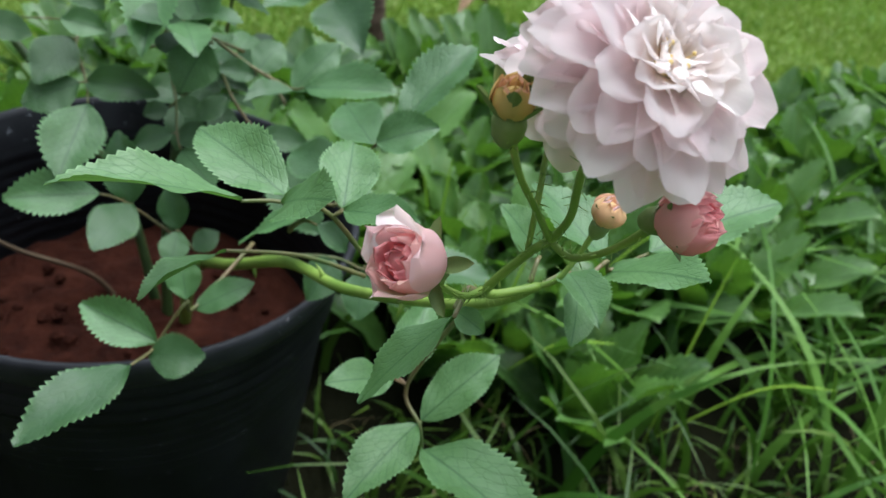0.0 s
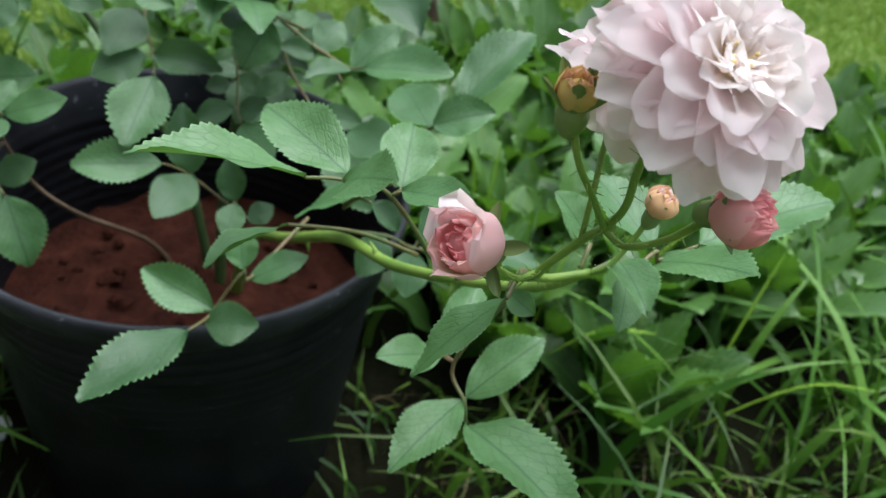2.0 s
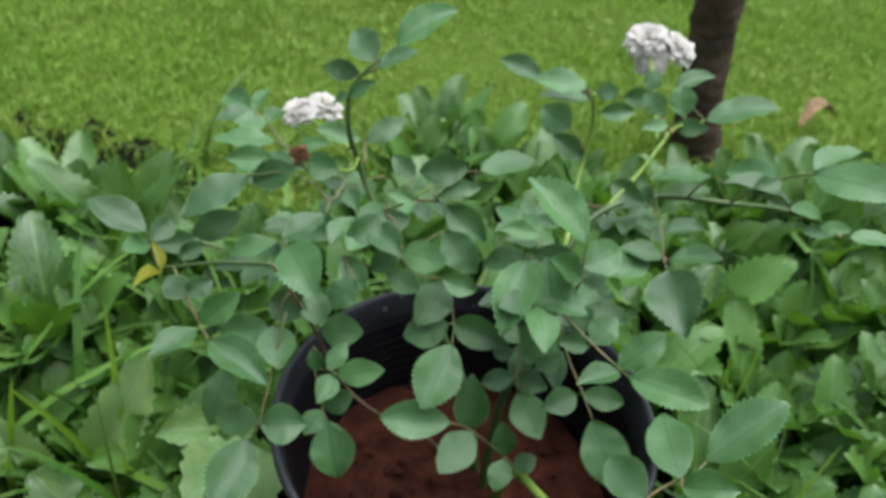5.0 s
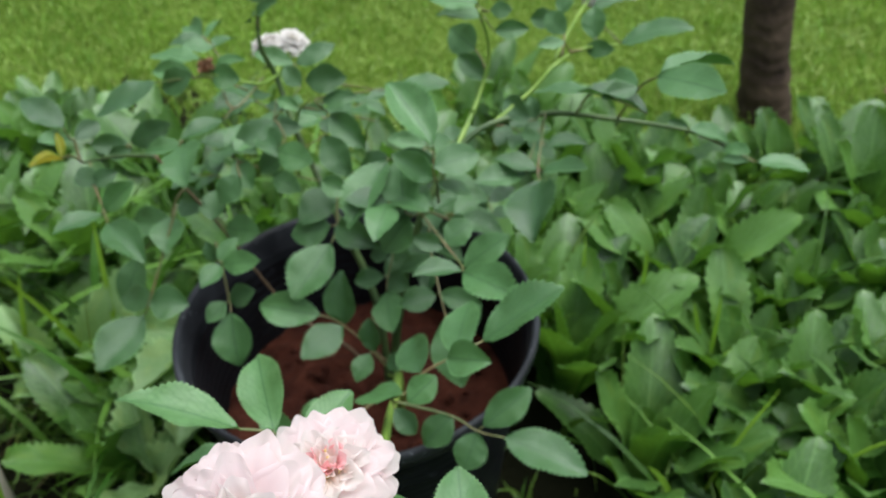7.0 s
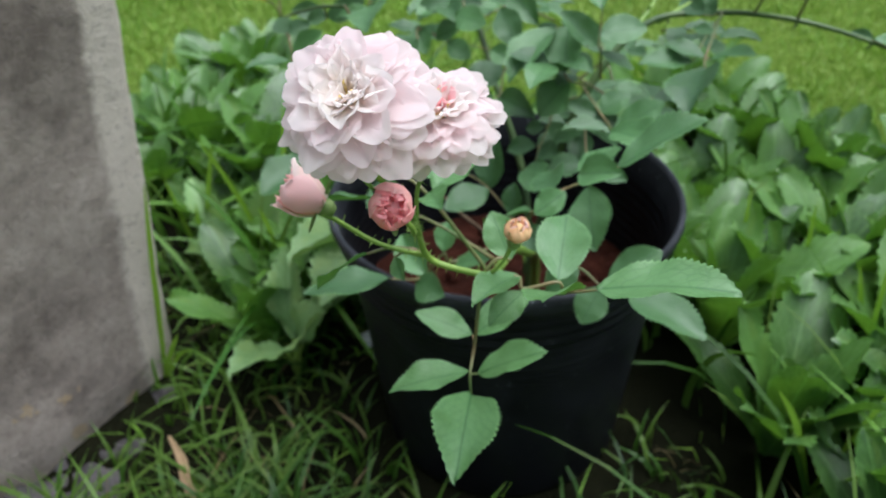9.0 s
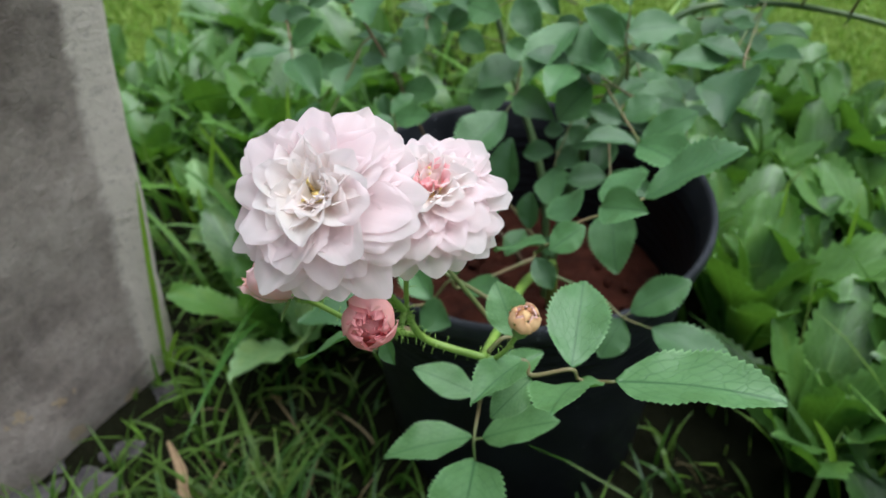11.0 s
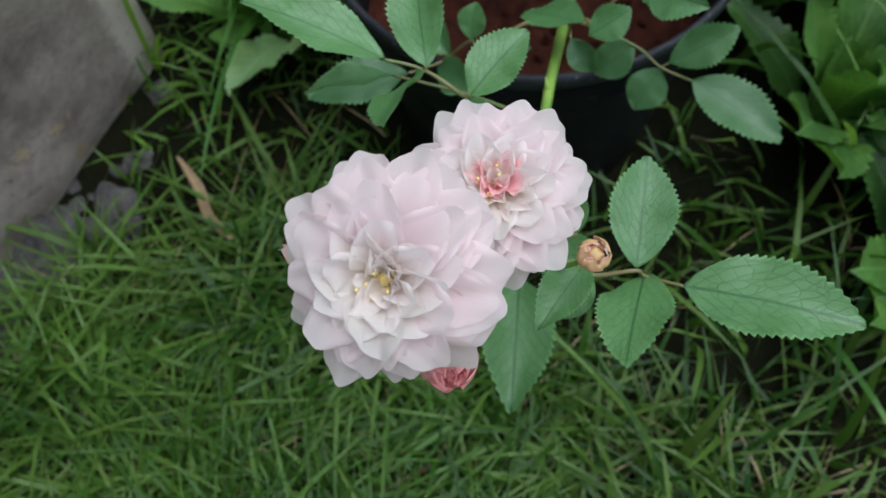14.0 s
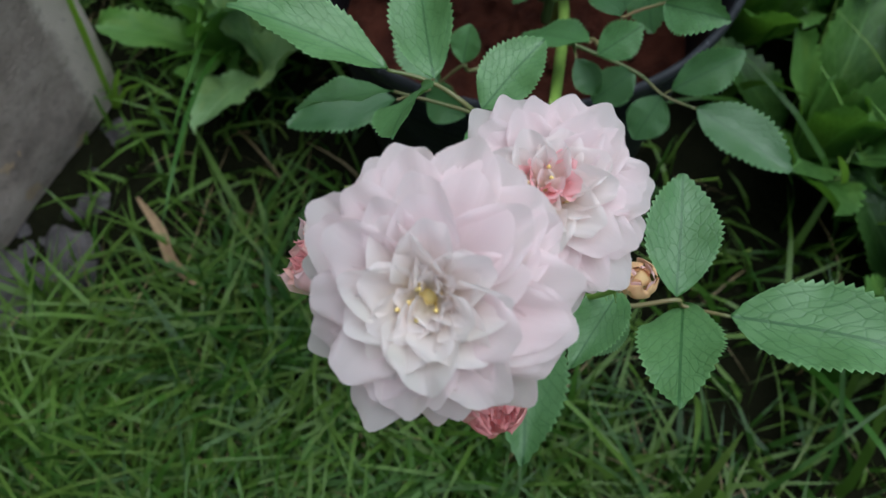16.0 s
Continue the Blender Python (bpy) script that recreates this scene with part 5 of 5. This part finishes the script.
def sepal_mesh():
    verts, faces = [], []
    for j in range(8):
        v = j / 7
        w = 0.5 * math.sin((0.12 + 0.88 * v) * 3.0) ** 0.8 if v < 1 else 0.02
        for u in (-1, -0.5, 0, 0.5, 1):
            verts.append((u * max(w, 0.03), v, 0.25 * u * u * w + 0.1 * v * v))
    for j in range(7):
        for i in range(4):
            a = j * 5 + i
            faces.append((a, a + 1, a + 6, a + 5))
    return mesh_of("sepal", verts, faces, M_CALYX)


SEPAL = sepal_mesh()


def frame_of(axis):
    z = Vector(axis).normalized()
    x = z.cross(Vector((0.2, 0.9, 0.1))).normalized()
    return x, z.cross(x), z


def flower(name, label, centre, axis, rings, hip, seed, sepals=5, sepal_tilt=115, sepal_len=0.010, stamens=0, tuft=None, tuft_petals=None, size=0.0):
    """A receptacle with petals in spiral rings. Ring: petals, meshes, count, length, width, tilt from the axis in degrees, radius and height of the base."""
    rng = random.Random(seed)
    x, y, z = frame_of(axis)
    c = Vector(centre)
    base = c - z * hip[1]
    v, f = tube([base - z * 0.001, base + z * hip[1] * 0.25, base + z * hip[1] * 0.7, base + z * hip[1]], [hip[0] * 0.45, hip[0] * 0.9, hip[0], hip[0] * 0.75], 12, 4)
    lots = [(v, f)]
    body = part(name, mesh_of("receptacle", *join(*lots), M_CALYX), rose, None, label)
    turn = rng.uniform(0, 6.28)
    for meshes, n, L, W, tilt, r0, h0 in rings:
        turn += 2.4
        for i in range(n):
            a = turn + 6.28318 * i / n + rng.uniform(-0.2, 0.2)
            wild = 2.8 if tilt < 52 and sepal_tilt > 100 else 1.3
            th = radians(tilt + wild * rng.uniform(-8, 7))
            rad = x * math.cos(a) + y * math.sin(a)
            d = rad * math.sin(th) + z * math.cos(th)
            nrm = z * math.sin(th) - rad * math.cos(th)
            nrm = nrm + rad.cross(z) * wild * rng.uniform(-0.12, 0.12)
            k = rng.uniform(0.86, 1.08)
            part("petal", meshes[rng.randrange(6)], body, basis(c + rad * r0 + z * h0, d, nrm, W * k * rng.uniform(0.9, 1.1), L * k, L))
    for i in range(sepals):
        a = 6.28318 * i / sepals + 0.4
        th = radians(sepal_tilt + rng.uniform(-15, 15))
        rad = x * math.cos(a) + y * math.sin(a)
        d = rad * math.sin(th) + z * math.cos(th)
        part("sepal", SEPAL, body, basis(c - z * hip[1] * 0.15 + rad * hip[0] * 0.7, d, z * math.sin(th) - rad * math.cos(th), sepal_len * 0.42, sepal_len, sepal_len))
    if stamens:
        p = [c + z * 0.0004, c + z * 0.0017, c + z * 0.0027, c + z * 0.0031]
        part("disc", mesh_of("disc", *tube(p, [0.0027, 0.0024, 0.0014, 0.0003], 12, 3), M_STAMEN), body, None, "pale yellow flower disc")
    if tuft:
        # small crumpled petals standing in the heart
        lean = Vector(tuft)
        for i in range(10):
            a = rng.uniform(0, 6.28)
            rad = x * math.cos(a) + y * math.sin(a)
            d = (z + rad * rng.uniform(0.4, 1.1) + lean * 0.1).normalized()
            nrm = -rad + z * 0.4 + Vector((rng.uniform(-0.4, 0.4), rng.uniform(-0.4, 0.4), 0))
            part("petal", tuft_petals[rng.randrange(6)], body, basis(c + lean * 0.13 * size + rad * 0.07 * size + z * 0.08 * size, d, nrm, size * rng.uniform(0.16, 0.28), size * rng.uniform(0.26, 0.38), size * 0.36))
    for i in range(stamens):
        a, q = rng.uniform(0, 6.28), rng.uniform(0.001, 0.0045)
        rad = x * math.cos(a) + y * math.sin(a)
        p = c + rad * q + z * 0.003
        q = p + z * rng.uniform(0.003, 0.005) + rad * 0.001
        part("stamen", mesh_of("stamen", *join(tube([p, q], [0.0002, 0.00016], 5, 1), tube([q, q + z * 0.0005, q + z * 0.001], [0.0002, 0.00055, 0.00018], 6, 2)), M_STAMEN), body)
    return body


def open_rose(name, label, centre, axis, size, outer, inner, heart, seed, tuft=None, tuft_petals=None):
    s = size
    rings = [
        (outer, 13, 0.80 * s, 0.61 * s, 110, 0.13 * s, -0.12 * s),
        (outer, 14, 0.86 * s, 0.58 * s, 99, 0.14 * s, -0.07 * s),
        (outer, 13, 0.80 * s, 0.53 * s, 89, 0.15 * s, -0.02 * s),
        (outer, 12, 0.71 * s, 0.49 * s, 80, 0.15 * s, 0.03 * s),
        (outer, 11, 0.61 * s, 0.45 * s, 71, 0.14 * s, 0.07 * s),
        (inner, 9, 0.50 * s, 0.40 * s, 63, 0.12 * s, 0.10 * s),
        (inner, 7, 0.39 * s, 0.33 * s, 52, 0.10 * s, 0.12 * s),
        (heart, 5, 0.25 * s, 0.19 * s, 37, 0.07 * s, 0.12 * s)]
    return flower(name, label, centre, axis, rings, (0.0032, 0.008), seed, 5, 120, 0.010, 8 if size > 0.023 else 0, tuft, tuft_petals, s)


open_rose("rose_blossom", "full blush-white rose with a yellow heart", (-0.0152, 0.2565, 0.4972), (0.27, -0.50, 0.82), 0.0282, PETALS, PETALS_IN, PETALS_IN, 4, (0.1, 0.3, 0.1), PETALS_IN)
open_rose("rose_blossom", "blush-white rose with a salmon-pink heart", (-0.0175, 0.2962, 0.4757), (0.17, -0.17, 0.95), 0.0260, PETALS, PETALS_IN, PETALS_IN, 9, (-0.6, 0.75, 0.25), PETALS_HEART)


def wrapped_petal(material, R, H, reach, half, flare, seed, ruffle=0.03):
    """A bud petal lying on an egg of radius R and height H round the z axis; reach closes the egg."""
    rng = random.Random(seed)
    p0, p1 = rng.uniform(0, 6.28), rng.uniform(0, 6.28)
    nu, nv = 10, 10
    verts, faces = [], []
    for j in range(nv + 1):
        v = j / nv
        t = max(0.0, (v - 0.62) / 0.38)
        wide = half * (0.55 + 0.45 * min(1.0, v * 2.2)) * max(0.0, 1 - t ** 2.4) ** 0.5
        for i in range(nu + 1):
            u = 2 * i / nu - 1
            r = R * math.sin(math.pi * (0.13 + reach * v)) ** 0.8 * (1 + 0.07 * u)
            r += R * flare * t * t * (1 + 0.5 * math.sin(u * 4 + p0)) + R * ruffle * v * math.sin(u * 6 + p1 + v * 5)
            a = wide * u
            z = H * (v + 0.05 * t * math.sin(u * 5 + p1) + 0.03 * max(0, 1 - abs(u) * 2) * t)
            verts.append((r * math.sin(a), -r * math.cos(a), z))
    for j in range(nv):
        for i in range(nu):
            a = j * (nu + 1) + i
            faces.append((a, a + 1, a + nu + 2, a + nu + 1))
    return mesh_of("bud_petal", verts, faces, material)


def bud(label, centre, axis, R, H, layers, hip, seed, sepal_tilt=60, sepal_len=0.010):
    """Layers: material, petals, radius and height as shares, reach, half angle, flare."""
    rng = random.Random(seed)
    body = flower("rose_bud", label, centre, axis, [], hip, seed, 5, sepal_tilt, sepal_len)
    x, y, z = frame_of(axis)
    m = Matrix((x, y, z)).transposed().to_4x4()
    m.translation = Vector(centre) - z * 0.08 * H
    egg = [(0.0, 0.02 * H)] + [(0.62 * R * math.sin(math.pi * q / 8), H * (0.44 - 0.42 * math.cos(math.pi * q / 8))) for q in range(1, 8)] + [(0.0, 0.86 * H)]
    part("heart", mesh_of("bud_heart", *lathe(egg, 14), layers[-1][0]), body, m)
    for k, (material, n, kr, kh, reach, half, flare) in enumerate(layers):
        kinds = [wrapped_petal(material, R * kr, H * kh, reach, half, flare * f, seed * 9 + k * 3 + q) for q, f in ((0, 1.0), (1, 0.5))]
        for i in range(n):
            part("petal", kinds[i % 2], body, m @ Matrix.Rotation(2.4 * k + 6.28318 * (i + rng.uniform(-0.12, 0.12)) / n, 4, "Z") @ Matrix.Scale(rng.uniform(0.94, 1.04), 4))
    return body


bud("half-open rose-pink bud with pale outer petals", (-0.0535, 0.2645, 0.4370), (-0.62, -0.52, 0.50), 0.0088, 0.0172,
    [(M_PETAL, 1, 1.06, 1.06, 0.58, 0.95, 0.3), (M_BUD_PALE, 3, 1.0, 1.0, 0.62, 0.95, 0.30), (M_BUD, 4, 0.92, 1.0, 0.64, 0.9, 0.22), (M_BUD, 4, 0.78, 1.0, 0.66, 0.85, 0.1),
     (M_BUD_DEEP, 5, 0.62, 0.98, 0.68, 0.8, 0.12), (M_BUD_DEEP, 4, 0.44, 0.95, 0.68, 0.8, 0.1), (M_BUD_DEEP, 3, 0.26, 0.92, 0.68, 0.8, 0.1)], (0.0040, 0.0058), 21, 95, 0.010)
bud("deep pink round bud beginning to open", (-0.0025, 0.2590, 0.4610), (0.72, -0.50, 0.44), 0.0080, 0.0128,
    [(M_BUD, 5, 1.0, 0.95, 0.70, 0.8, 0.04), (M_BUD_DEEP, 5, 0.93, 1.0, 0.72, 0.75, 0.0), (M_BUD_DEEP, 6, 0.80, 1.02, 0.73, 0.62, 0.0),
     (M_BUD_DEEP, 5, 0.62, 1.02, 0.72, 0.6, 0.06), (M_BUD_DEEP, 5, 0.42, 1.0, 0.70, 0.6, 0.1), (M_BUD_DEEP, 3, 0.22, 0.98, 0.68, 0.7, 0.1)], (0.0036, 0.0050), 22, 64, 0.0085)
bud("small apricot bud, still closed", (0.0035, 0.3175, 0.4215), (0.25, 0.0, 0.95), 0.0056, 0.0090,
    [(M_BUD_TAN, 5, 1.0, 0.95, 0.72, 0.8, 0.06), (M_BUD_PALE, 5, 0.82, 1.0, 0.74, 0.7, 0.1), (M_BUD_TAN, 4, 0.5, 1.02, 0.72, 0.7, 0.2)], (0.0032, 0.0054), 23, 22, 0.0075)
bud("withering apricot-brown bud with green sepals", (-0.0405, 0.2690, 0.4780), (-0.05, -0.10, 0.95), 0.0048, 0.0088,
    [(M_BUD_BROWN, 5, 1.0, 0.95, 0.68, 0.8, 0.15), (M_BUD_TAN, 5, 0.82, 1.0, 0.70, 0.7, 0.15), (M_BUD_BROWN, 4, 0.5, 1.02, 0.72, 0.7, 0.2)], (0.0042, 0.0072), 24, 30, 0.0105)
flower("rose_blossom", "withered brown bloom", (-0.362, 0.588, 0.409), (0.1, -0.3, 0.9),
       [(PETALS_BROWN, 6, 0.007, 0.006, 75, 0.002, 0.0), (PETALS_BROWN, 6, 0.007, 0.005, 50, 0.002, 0.0), (PETALS_BROWN, 5, 0.006, 0.005, 25, 0.0015, 0.0)], (0.003, 0.004), 25, 5, 90, 0.007)
for k, (c, ax, s) in enumerate((((-0.440, 0.736, 0.348), (-0.3, -0.1, 0.9), 0.018), ((-0.424, 0.757, 0.346), (0.3, 0.2, 0.9), 0.018),
                               ((-0.168, 0.880, 0.417), (-0.3, -0.2, 0.9), 0.021), ((-0.138, 0.885, 0.412), (0.4, 0.0, 0.9), 0.019), ((-0.158, 0.868, 0.402), (0.0, -0.8, 0.4), 0.016))):
    open_rose("rose_blossom", "small fading white rose at the back of the bush", c, ax, s, PETALS_WHITE, PETALS_WHITE, PETALS_WHITE, 50 + k)
